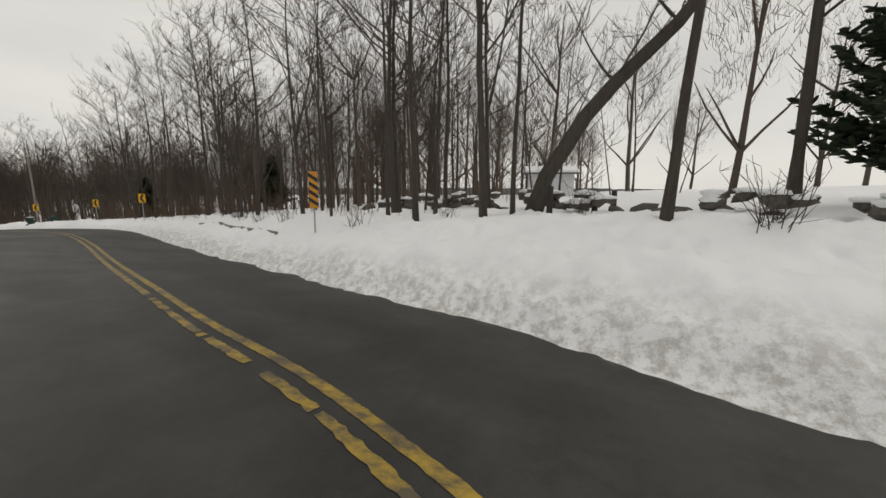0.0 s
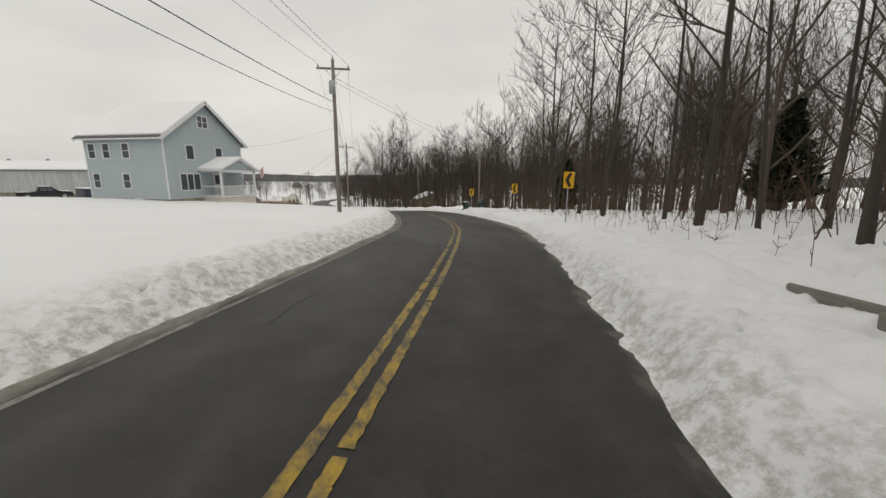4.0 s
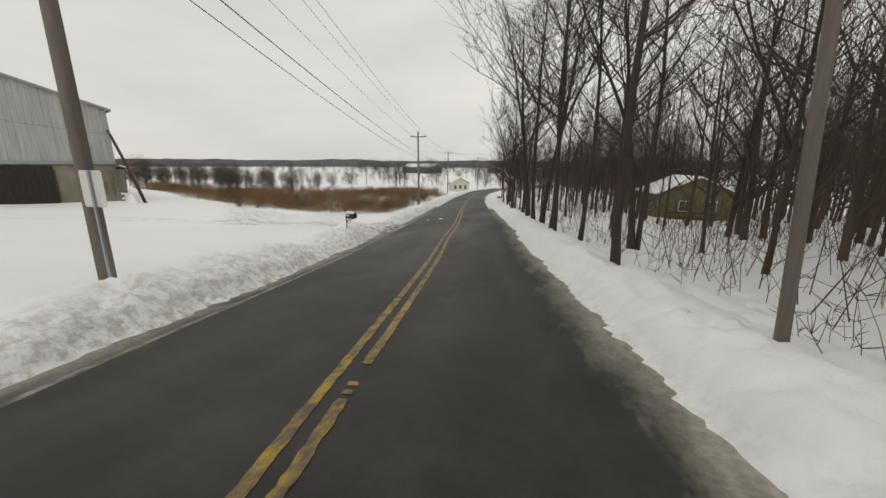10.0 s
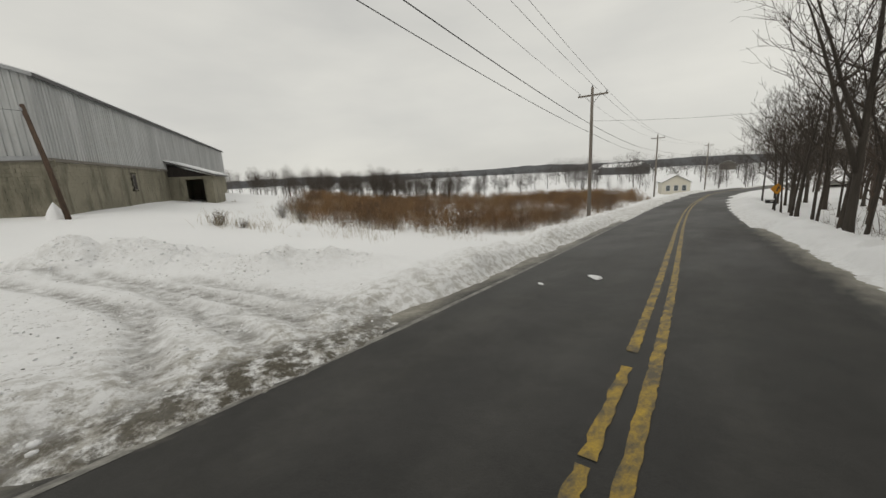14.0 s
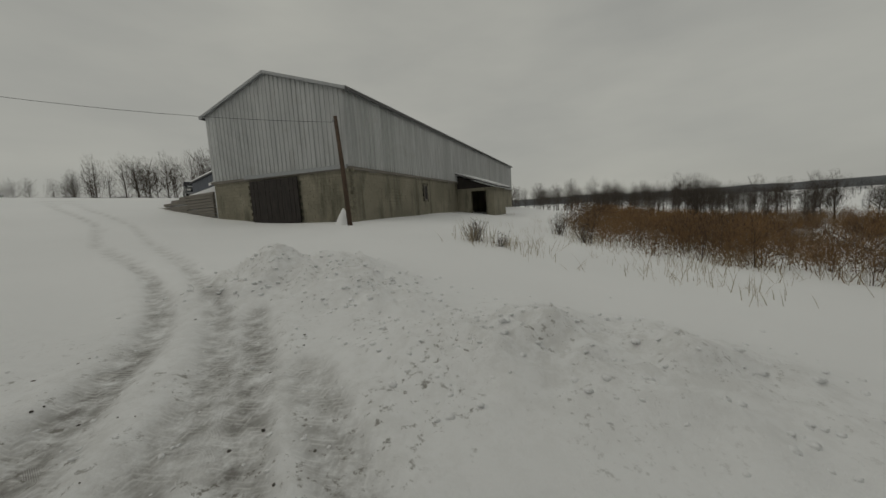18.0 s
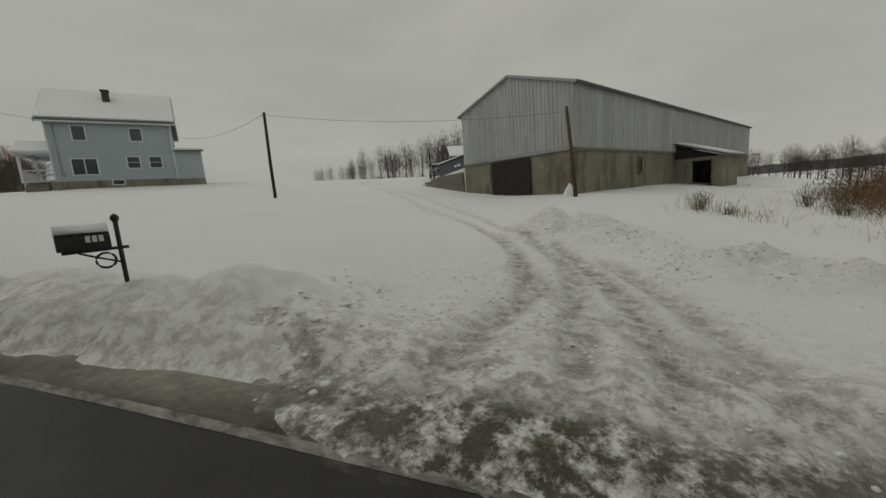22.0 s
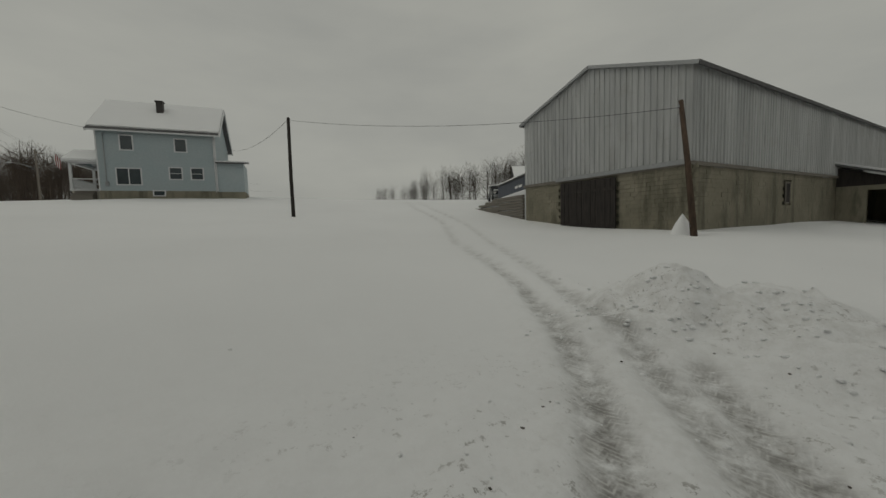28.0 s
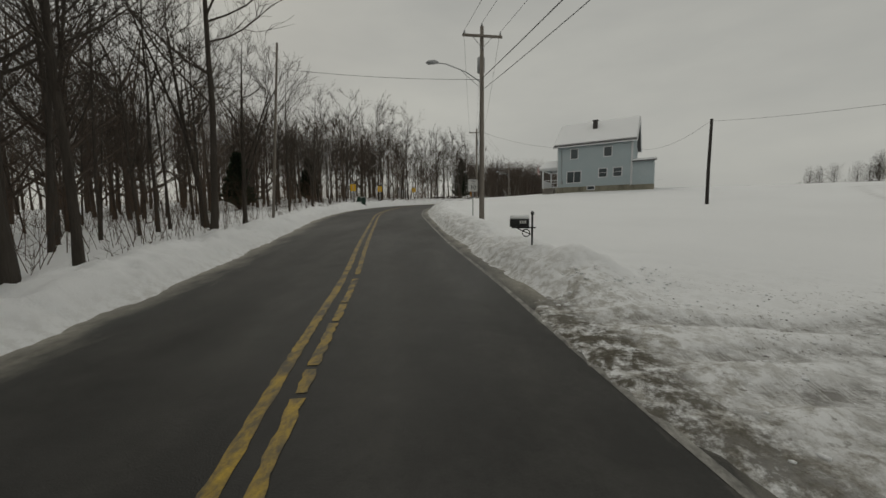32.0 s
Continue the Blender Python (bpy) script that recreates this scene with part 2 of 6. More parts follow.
M = {
    "snow": snow_material(),
    "asphalt": asphalt_material(),
    "yellow": paint_material("worn_yellow_paint", (0.52, 0.34, 0.03), 2.2),
    "white_line": paint_material("worn_white_paint", (0.40, 0.39, 0.355), 2.2),
    "siding": plain("pale_blue_vinyl", (0.40, 0.475, 0.50), (0.44, 0.50, 0.52), 0.8, 0.55, bump=0.1),
    "white": plain("white_paint", (0.74, 0.75, 0.76), (0.66, 0.67, 0.68), 2.0, 0.5, bump=0.1),
    "metal": ribbed("weathered_grey_metal", (0.39, 0.40, 0.40), (0.60, 0.61, 0.61), 0.5, 0.25),
    "roofmetal": ribbed("grey_roof_metal", (0.42, 0.44, 0.46), (0.52, 0.53, 0.55), 0.5, 0.3),
    "block": block_material("concrete_block", (0.34, 0.315, 0.245), (0.23, 0.215, 0.165), (0.10, 0.095, 0.07)),
    "mortar": block_material("mortar", (0.31, 0.29, 0.225), (0.21, 0.195, 0.15), (0.09, 0.085, 0.065)),
    "darkwood": plain("black_stained_boards", (0.020, 0.018, 0.017), (0.055, 0.045, 0.04), 3.0, 0.8, stretch=(4, 4, 0.4)),
    "oldwood": plain("weathered_grey_boards", (0.17, 0.155, 0.135), (0.25, 0.23, 0.20), 3.0, 0.85, bump=0.5, stretch=(0.5, 0.5, 5)),
    "pole": plain("weathered_pole_wood", (0.19, 0.165, 0.14), (0.27, 0.24, 0.21), 2.5, 0.85, bump=0.5, stretch=(4, 4, 0.3)),
    "blackpole": plain("dark_tarred_pole", (0.022, 0.019, 0.017), (0.05, 0.043, 0.038), 2.5, 0.8, bump=0.4, stretch=(4, 4, 0.3)),
    "tar": plain("dark_crack", (0.010, 0.010, 0.010), (0.018, 0.018, 0.017), 6, 0.6),
    "rustpole": plain("rusty_brown_pole", (0.055, 0.038, 0.028), (0.13, 0.085, 0.058), 2.5, 0.85, bump=0.5, stretch=(4, 4, 0.3)),
    "bark": bark_material("grey_brown_bark", (0.052, 0.044, 0.037), (0.100, 0.085, 0.072)),
    "twig": bark_material("dark_twigs", (0.056, 0.046, 0.039), (0.100, 0.083, 0.070)),
    "brush": bark_material("reddish_brush", (0.095, 0.058, 0.036), (0.150, 0.094, 0.058)),
    "reed": plain("dry_brown_reeds", (0.19, 0.135, 0.078), (0.28, 0.21, 0.13), 0.12, 0.9, bump=0.1),
    # Lighter and browner than bark: distance haze put into the woods' colour.
    "deepwood": plain("hazy_brown_woods", (0.080, 0.062, 0.050), (0.130, 0.102, 0.082), 0.08, 0.95, bump=0.0),
    "willow": plain("rust_brown_willow", (0.20, 0.112, 0.050), (0.27, 0.170, 0.085), 0.10, 0.9, bump=0.1),
    "farwood": plain("far_bare_trees", (0.070, 0.062, 0.058), (0.105, 0.094, 0.088), 0.05, 0.95, bump=0.0),
    "straw": plain("pale_dry_grass", (0.33, 0.28, 0.20), (0.42, 0.36, 0.27), 1.5, 0.9, bump=0.1),
    "pine": plain("dark_pine_needles", (0.020, 0.034, 0.018), (0.045, 0.06, 0.03), 1.5, 0.85),
    "glass": glass_material("dark_window_glass", (0.05, 0.06, 0.065)),
    "black": plain("black_metal", (0.018, 0.018, 0.019), (0.035, 0.034, 0.033), 8, 0.5, bump=0.2),
    "grey": plain("galvanised_steel", (0.42, 0.43, 0.44), (0.34, 0.35, 0.36), 8, 0.45, 0.5),
    "darkgrey": plain("dark_shingles", (0.10, 0.10, 0.105), (0.15, 0.15, 0.15), 4, 0.9),
    "navy": plain("dark_blue_sheet", (0.022, 0.032, 0.055), (0.04, 0.05, 0.075), 1.5, 0.5),
    "green": plain("dark_green_plastic", (0.015, 0.045, 0.032), (0.03, 0.065, 0.048), 4, 0.5),
    "sign_yellow": plain("sign_yellow", (0.78, 0.44, 0.012), (0.72, 0.40, 0.012), 5, 0.45, bump=0.05),
    "sign_white": plain("sign_white", (0.78, 0.78, 0.76), (0.70, 0.70, 0.68), 5, 0.45, bump=0.05),
    "orange": plain("sign_orange", (0.62, 0.27, 0.02), (0.55, 0.24, 0.02), 5, 0.45, bump=0.05),
    "rock": plain("dark_field_stone", (0.065, 0.058, 0.05), (0.16, 0.145, 0.13), 1.3, 0.9, bump=0.8, dist=0.05),
    "red": plain("flag_red", (0.35, 0.03, 0.03), (0.28, 0.03, 0.03), 3, 0.8),
    "blue": plain("flag_blue", (0.03, 0.04, 0.16), (0.03, 0.04, 0.12), 3, 0.8),
    "brick": plain("chimney_brick", (0.055, 0.050, 0.048), (0.10, 0.092, 0.088), 6, 0.9, bump=0.6),
    "olive": plain("olive_siding", (0.16, 0.15, 0.075), (0.21, 0.19, 0.10), 1.0, 0.7),
    "cream": plain("cream_siding", (0.60, 0.57, 0.48), (0.66, 0.63, 0.55), 1.0, 0.7),
    "tyre": plain("tyre_rubber", (0.02, 0.02, 0.02), (0.035, 0.035, 0.034), 8, 0.8),
    "carpaint": plain("black_car_paint", (0.012, 0.013, 0.016), (0.02, 0.021, 0.025), 1, 0.25, bump=0.0),
    # Blue-grey tint: distance haze put into the colour of ridge and far woods.
    "hill": plain("hazed_wooded_hill", (0.085, 0.088, 0.094), (0.15, 0.154, 0.162), 0.02, 0.95, bump=0.0),
}


# ---- mesh helpers ----
def mesh_object(name, verts, faces, mat, parent=None, label="", smooth=False):
    me = bpy.data.meshes.new(name)
    me.from_pydata([tuple(v) for v in verts], [], [tuple(f) for f in faces])
    me.materials.append(M[mat] if isinstance(mat, str) else mat)
    if smooth:
        me.shade_smooth()
    me.update()
    ob = new(name, me)
    if parent is not None:
        ob.parent = parent
    return tagged(ob, label)


def part(name, bm, mat, parent=None, label="", smooth=False):
    me = bpy.data.meshes.new(name)
    bmesh.ops.recalc_face_normals(bm, faces=bm.faces)
    bm.to_mesh(me)
    bm.free()
    me.materials.append(M[mat])
    if smooth:
        me.shade_smooth()
    ob = new(name, me)
    if parent is not None:
        ob.parent = parent
    return tagged(ob, label)


def thing(name, m, label, category, group="", kind=""):
    ob = new(name)
    ob.empty_display_size = 0.3
    ob.matrix_basis = m
    return tagged(ob, label, category, group, kind)


def box(bm, x0, y0, z0, x1, y1, z1, bevel=0.0):
    g = bmesh.ops.create_cube(bm, size=1.0)["verts"]
    for v in g:
        v.co = Vector(((x0 + x1) / 2 + v.co.x * (x1 - x0), (y0 + y1) / 2 + v.co.y * (y1 - y0), (z0 + z1) / 2 + v.co.z * (z1 - z0)))
    if bevel:
        es = {e for v in g for e in v.link_edges}
        bmesh.ops.bevel(bm, geom=list(es), offset=bevel, segments=1, affect="EDGES")
    return bm


def boxes(*rows, bevel=0.0):
    bm = bmesh.new()
    for r in rows:
        box(bm, *r, bevel=bevel)
    return bm


def prism(bm, outline, axis, a, b):
    """Push an outline of (u, v) along an axis from a to b."""
    def at(u, v, w):
        return {"x": (w, u, v), "y": (u, w, v), "z": (u, v, w)}[axis]
    lo = [bm.verts.new(at(u, v, a)) for u, v in outline]
    hi = [bm.verts.new(at(u, v, b)) for u, v in outline]
    n = len(outline)
    bm.faces.new(lo)
    bm.faces.new(hi[::-1])
    for i in range(n):
        bm.faces.new((lo[i], hi[i], hi[(i + 1) % n], lo[(i + 1) % n]))
    return bm


def tube(points, radii, sides=6):
    """Verts and faces of a tapering tube through points."""
    vs, fs = [], []
    pts = [Vector(p) for p in points]
    for i, p in enumerate(pts):
        d = (pts[min(i + 1, len(pts) - 1)] - pts[max(i - 1, 0)]).normalized()
        a = d.orthogonal().normalized() if abs(d.z) < 0.99 else Vector((1, 0, 0))
        b = d.cross(a).normalized()
        a = b.cross(d)
        for k in range(sides):
            w = 2 * math.pi * k / sides
            vs.append(p + radii[i] * (math.cos(w) * a + math.sin(w) * b))
    for i in range(len(pts) - 1):
        for k in range(sides):
            fs.append((i * sides + k, i * sides + (k + 1) % sides, (i + 1) * sides + (k + 1) % sides, (i + 1) * sides + k))
    fs.append(tuple(range(sides))[::-1])
    fs.append(tuple((len(pts) - 1) * sides + k for k in range(sides)))
    return vs, fs


def rod(name, points, radii, mat, parent=None, sides=8, label="", smooth=True):
    return mesh_object(name, *tube(points, radii, sides), mat, parent, label, smooth)


# ---- the road's line and the lie of the land ----
ROAD = [(-42, -92), (-33, -74), (-24, -57), (-17.6, -45), (-14.0, -38), (-11.7, -33.3), (-10.35, -29.4), (-8.6, -24.8), (-6.95, -20.4), (-5.27, -16.0), (-2.8, -9.6), (-0.4, -2.8), (1.6, 3.6), (2.75, 8.0), (3.4, 12.0), (3.95, 17.5), (4.4, 24), (4.6, 31), (4.3, 38), (3.75, 43), (2.95, 47.5), (1.75, 52.5),
        (0.5, 57.6), (-0.75, 62.5), (-2.1, 67.5), (-3.35, 72.8), (-4.7, 78), (-6.9, 86), (-10.2, 98), (-12.8, 108), (-15.2, 118), (-18.6, 135), (-21.5, 155), (-20.0, 182), (-9.0, 212), (12.0, 242), (50.0, 282)]
RISE_Y = [-92, -60, -36.4, -28, -21.3, -17.6, 0, 5, 10.6, 16.4, 22, 27.8, 33.4, 38.7, 43.5, 48, 52.4, 56, 59.3, 62.4, 65, 67, 70, 78, 88, 101, 118, 140, 186, 282]
RISE_Z = [2.6, 1.9, 1.0, 0.68, 0.33, 0.19, -0.25, -0.48, -0.77, -1.05, -1.33, -1.66, -1.95, -2.36, -2.64, -2.97, -3.43, -3.77, -4.06, -4.33, -4.52, -4.64, -4.85, -5.35, -6.0, -6.8, -7.5, -8.2, -9.2, -10.5]


def smooth_line(pts, step=0.5):
    pts = np.array(pts, float)
    s = np.r_[0, np.cumsum(np.hypot(*np.diff(pts, axis=0).T))]
    tangent = np.gradient(pts, s, axis=0)
    out = []
    for i in range(len(pts) - 1):
        h = s[i + 1] - s[i]
        u = np.linspace(0, 1, max(2, int(h / step)), endpoint=False)[:, None]
        out.append((2 * u**3 - 3 * u**2 + 1) * pts[i] + (u**3 - 2 * u**2 + u) * h * tangent[i] + (-2 * u**3 + 3 * u**2) * pts[i + 1] + (u**3 - u**2) * h * tangent[i + 1])
    return np.vstack(out + [pts[-1:]])


LINE = smooth_line(ROAD)
LINE_T = np.gradient(LINE, axis=0)
LINE_T /= np.hypot(*LINE_T.T)[:, None]
LINE_S = np.r_[0, np.cumsum(np.hypot(*np.diff(LINE, axis=0).T))]
LINE_Z = np.interp(LINE[:, 1], RISE_Y, RISE_Z)
LINE_Z = np.convolve(np.pad(LINE_Z, 12, mode="edge"), np.ones(25) / 25, "valid")


def road_frame(x, y):
    """For places: the metres along the road, the offset to its right, and the road's height there."""
    x, y = np.atleast_1d(np.asarray(x, float)), np.atleast_1d(np.asarray(y, float))
    s, d, z = np.empty(len(x)), np.empty(len(x)), np.empty(len(x))
    for a in range(0, len(x), 4000):
        dx, dy = x[a:a + 4000, None] - LINE[:, 0], y[a:a + 4000, None] - LINE[:, 1]
        i = np.argmin(dx * dx + dy * dy, axis=1)
        r = np.arange(len(i))
        s[a:a + 4000] = LINE_S[i]
        side = dx[r, i] * LINE_T[i, 1] - dy[r, i] * LINE_T[i, 0]
        d[a:a + 4000] = np.sign(side) * np.hypot(dx[r, i], dy[r, i])
        z[a:a + 4000] = LINE_Z[i]
    return s, d, z


def on_road(y, d):
    """The place at offset d from the road's middle, abreast of the point of the middle with that y."""
    i = int(np.argmin(np.abs(LINE[:, 1] - y)))
    return LINE[i, 0] + d * LINE_T[i, 1], LINE[i, 1] - d * LINE_T[i, 0]


LAND = [(-14, -20, 1.2), (-27, -20, 1.2), (-45, -8, 1.2), (-10, 3, 0.1), (-12, 18, 0.1), (-20, 25, 0.35), (-27, 22, 0.5), (-25, 31, 0.1), (-36, 25, 0.6), (-55, 28, 0.6), (-14, 40, -1.7), (-22.3, 47.1, -2.3),
        (-38, 50, -1.9), (-44.5, 49, -1.1), (-60, 52, -0.6), (-34.8, 55.5, -2.6), (-32, 61.5, -3.5), (-28, 68, -3.6), (-39, 72.5, -3.75), (-52, 77, -3.9), (-75, 86, -4.0), (-80, 70, -1.8), (-14, 58, -3.7),
        (-17.4, 67.5, -4.95), (-9, 64.5, -4.35), (-13, 74, -5.3), (-20, 73, -4.6), (-25, 80, -5.6), (-19, 88, -6.8), (-30, 97, -7.7), (-18.5, 101.4, -7.4), (-45, 107, -8.2), (-75, 117, -8.4), (-40, 142, -8.6),
        (-100, 20, 0.2), (-110, 90, -4.5), (-100, 160, -9), (-60, 220, -11.5), (-140, 220, -11), (-220, 120, -7), (-200, 0, 0), (-140, -120, 3), (-60, -120, 3),
        (0, -34, 2.15), (5, -22, 1.8), (-1.3, -20, 0.95), (9, -10, 1.0), (12, 2, 0.3), (14, 14, -0.4), (15, 27, -1.2), (15, 40, -2.4), (12, 50, -3.3), (9, 62, -4.2), (7, 70, -4.9), (3, 80, -5.4), (-1, 89, -6.1),
        (45, -30, 3), (45, 0, 1), (48, 30, -2), (48, 60, -5), (40, 100, -7.5), (90, 0, 0), (90, 100, -8.5), (20, 160, -9.2), (80, 220, -10), (-39, 191, -11.6), (15, -90, 4.5), (85, -90, 4)]


def land_spline():
    p = np.array(LAND, float)
    n = len(p)
    r = np.hypot(p[:, None, 0] - p[:, 0], p[:, None, 1] - p[:, 1])
    k = r * r * np.log(r + 1e-9)
    q = np.c_[np.ones(n), p[:, :2]]
    a = np.block([[k + 25 * np.eye(n), q], [q.T, np.zeros((3, 3))]])
    return p, np.linalg.solve(a, np.r_[p[:, 2], 0, 0, 0])


LAND_P, LAND_W = land_spline()


def smooth_step(a, b, v):
    u = np.clip((v - a) / (b - a), 0, 1)
    return u * u * (3 - 2 * u)


def waves(x, y, scale, seed, octaves=3):
    """Cheap value noise on arrays."""
    out, amp = np.zeros(len(x)), 1.0
    for o in range(octaves):
        u, v = x / scale + seed * 17.3, y / scale - seed * 9.1
        i, j = np.floor(u), np.floor(v)
        fu, fv = u - i, v - j
        fu, fv = fu * fu * (3 - 2 * fu), fv * fv * (3 - 2 * fv)

        def h(a, b):
            w = np.sin(a * 127.1 + b * 311.7 + seed * 74.7) * 43758.5453
            return w - np.floor(w)
        out += amp * ((h(i, j) * (1 - fu) + h(i + 1, j) * fu) * (1 - fv) + (h(i, j + 1) * (1 - fu) + h(i + 1, j + 1) * fu) * fv - 0.5)
        amp, scale = amp * 0.5, scale * 0.5
    return out


RUTS = [(smooth_line(p, 0.25), w) for p, w in (
    ([(-5.5, 70.2), (-8.5, 70.0), (-11.3, 69.9), (-13.2, 69.2), (-15.0, 68.4), (-18.2, 65.9), (-22.3, 60.6), (-27.7, 55.2), (-34.8, 45.2), (-41, 37)], 1.0),
    ([(-5.5, 71.6), (-8.6, 71.3), (-11.7, 70.7), (-13.8, 70.1), (-15.9, 68.9), (-19.0, 66.3), (-22.9, 62.0), (-28.4, 56.4), (-35.8, 46.2), (-42, 37.6)], 0.9),
    ([(-5.5, 72.6), (-9.0, 72.2), (-11.5, 71.6), (-13.0, 70.9), (-14.6, 70.2), (-16.4, 69.2)], 1.0),
    ([(-6.0, 73.9), (-9.4, 73.0), (-11.8, 72.3), (-13.0, 71.7), (-14.4, 70.9)], 0.75),
    ([(-6.4, 74.8), (-8.6, 73.4), (-10.0, 71.8), (-11.2, 70.5), (-13.0, 69.4)], 0.7))]
# heaps pushed up by the plough: x, y, height, reach
HEAPS = [(-17.4, 67.9, 0.30, 0.8), (-18.6, 68.6, 0.62, 1.25), (-18.6, 69.7, 0.58, 1.25), (-17.6, 70.7, 0.40, 1.1), (-16.5, 71.5, 0.28, 1.0), (-14.9, 72.9, 0.30, 1.2), (-14.8, 73.9, 0.38, 1.4), (-14.5, 75.1, 0.34, 1.4), (-13.8, 76.2, 0.2, 1.1),
         (-8.3, 67.1, 0.16, 1.0), (-9.4, 66.9, 0.12, 0.9), (-7.6, 68.1, 0.12, 0.8)]


def tyre_marks(x, y):
    """How deep in a rut places are, how far along it, and how near to any."""
    rut, along, near = np.zeros(len(x)), np.zeros(len(x)), np.full(len(x), 99.0)
    m = np.nonzero((x < -4) & (x > -40) & (y > 40) & (y < 78))[0]
    if len(m):
        for line, w in RUTS:
            q = np.hypot(x[m, None] - line[:, 0], y[m, None] - line[:, 1])
            i = np.argmin(q, axis=1)
            dist = q[np.arange(len(m)), i]
            wide = 0.17 + 0.10 * smooth_step(-22, -12, x[m])
            v = 0.95 * w * np.exp(-(dist / wide) ** 4) * (0.40 + 0.60 * smooth_step(-24, -12, x[m]))
            more = v > rut[m]
            along[m] = np.where(dist < near[m], 0.25 * i, along[m])
            rut[m] = np.where(more, v, rut[m])
            near[m] = np.minimum(near[m], dist)
    return rut, along, near


def lumpy(x, y, scale, seed):
    """Broken clods: rounded tops with sharp dips between them."""
    return 0.30 - np.abs(waves(x, y, scale, seed, 2)) + 0.35 * np.maximum(0, waves(x, y, scale * 0.45, seed + 3, 2))


def land_height(x, y, rough=True, dip=True):
    x, y = np.atleast_1d(np.asarray(x, float)), np.atleast_1d(np.asarray(y, float))
    s, d, zr = road_frame(x, y)
    z = np.full(len(x), LAND_W[-3]) + LAND_W[-2] * x + LAND_W[-1] * y
    for (px, py, _), w in zip(LAND_P, LAND_W):
        r = np.hypot(x - px, y - py)
        z += w * r * r * np.log(r + 1e-9)
    far = np.hypot(x + 10, y - 30)
    z = z + (np.clip(-9 - 0.0006 * far, -14, 0) - z) * smooth_step(150, 260, far)
    z += 2 * smooth_step(500, 1200, far) * waves(x, y, 420, 3)
    ad = np.where(d > 0, d + 0.9 - 0.9 * smooth_step(-14, 12, y), -d)
    w = smooth_step(4.2, 9.5, ad)
    z = zr * (1 - w) + z * w
    near = (far < 200)
    bank = np.exp(-((ad - 5.6) / 1.05) ** 2) * np.where(d < 0, 0.32, 0.36) * near
    gap = np.exp(-((y - 71.3) / 3.2) ** 4) * (d < 0)
    bank *= 1 - 0.95 * gap
    bank *= 1 + 0.9 * waves(x, y, 2.2, 5, 2)
    z += bank - 0.10 * smooth_step(4.1, 3.5, ad)
    z += (d > 0) * 0.30 * smooth_step(3.8, 5.6, d) * smooth_step(0, -16, y) * smooth_step(-75, -50, y) * smooth_step(12.5, 6.5, d)
    if dip:
        z -= 0.30 * smooth_step(5.2, 4.6, ad) * (1 - gap) * (y > -45) * (y < 99)
    if rough:
        strip = smooth_step(3.9, 4.6, ad) * smooth_step(10.5, 6.5, ad) * near * (1 - gap)
        z += strip * 0.16 * waves(x, y, 0.9, 7, 3)
        z += 0.05 * waves(x, y, 3.5, 9, 2) * near * smooth_step(5, 9, ad)
        slope = (d > 0) * smooth_step(4.6, 6.5, ad) * smooth_step(24, 15, ad) * smooth_step(40, 8, y) * near
        z += slope * (0.20 * waves(x, y, 2.4, 19, 3) + 0.16 * lumpy(x, y, 0.8, 27))
        rut, _, dist = tyre_marks(x, y)
        off = smooth_step(4.3, 5.2, ad)
        z += off * (0.05 * np.exp(-((dist - 0.42) / 0.16) ** 2) * (1 - np.clip(rut, 0, 1)) - 0.06 * rut)
        yard = np.exp(-((x + 10.8) / 6.0) ** 4 - ((y - 69.6) / 5.2) ** 4) * off
        z += yard * (1 - 0.75 * np.exp(-(dist / 0.7) ** 2)) * (0.11 * waves(x, y, 1.1, 11, 3) + 0.14 * lumpy(x, y, 0.55, 15))
        heap = np.zeros(len(x))
        for mx, my, h, a in HEAPS:
            heap = np.maximum(heap, h * np.exp(-(np.hypot(x - mx, y - my) / a) ** 2))
        heap *= off
        z += heap * (1 + 0.7 * waves(x, y, 0.8, 13, 3)) + 1.1 * np.minimum(heap, 0.3) * (lumpy(x, y, 0.62, 17) + 0.6 * lumpy(x, y, 0.33, 29))
    return z


def land_at(x, y):
    return float(land_height([x], [y])[0])


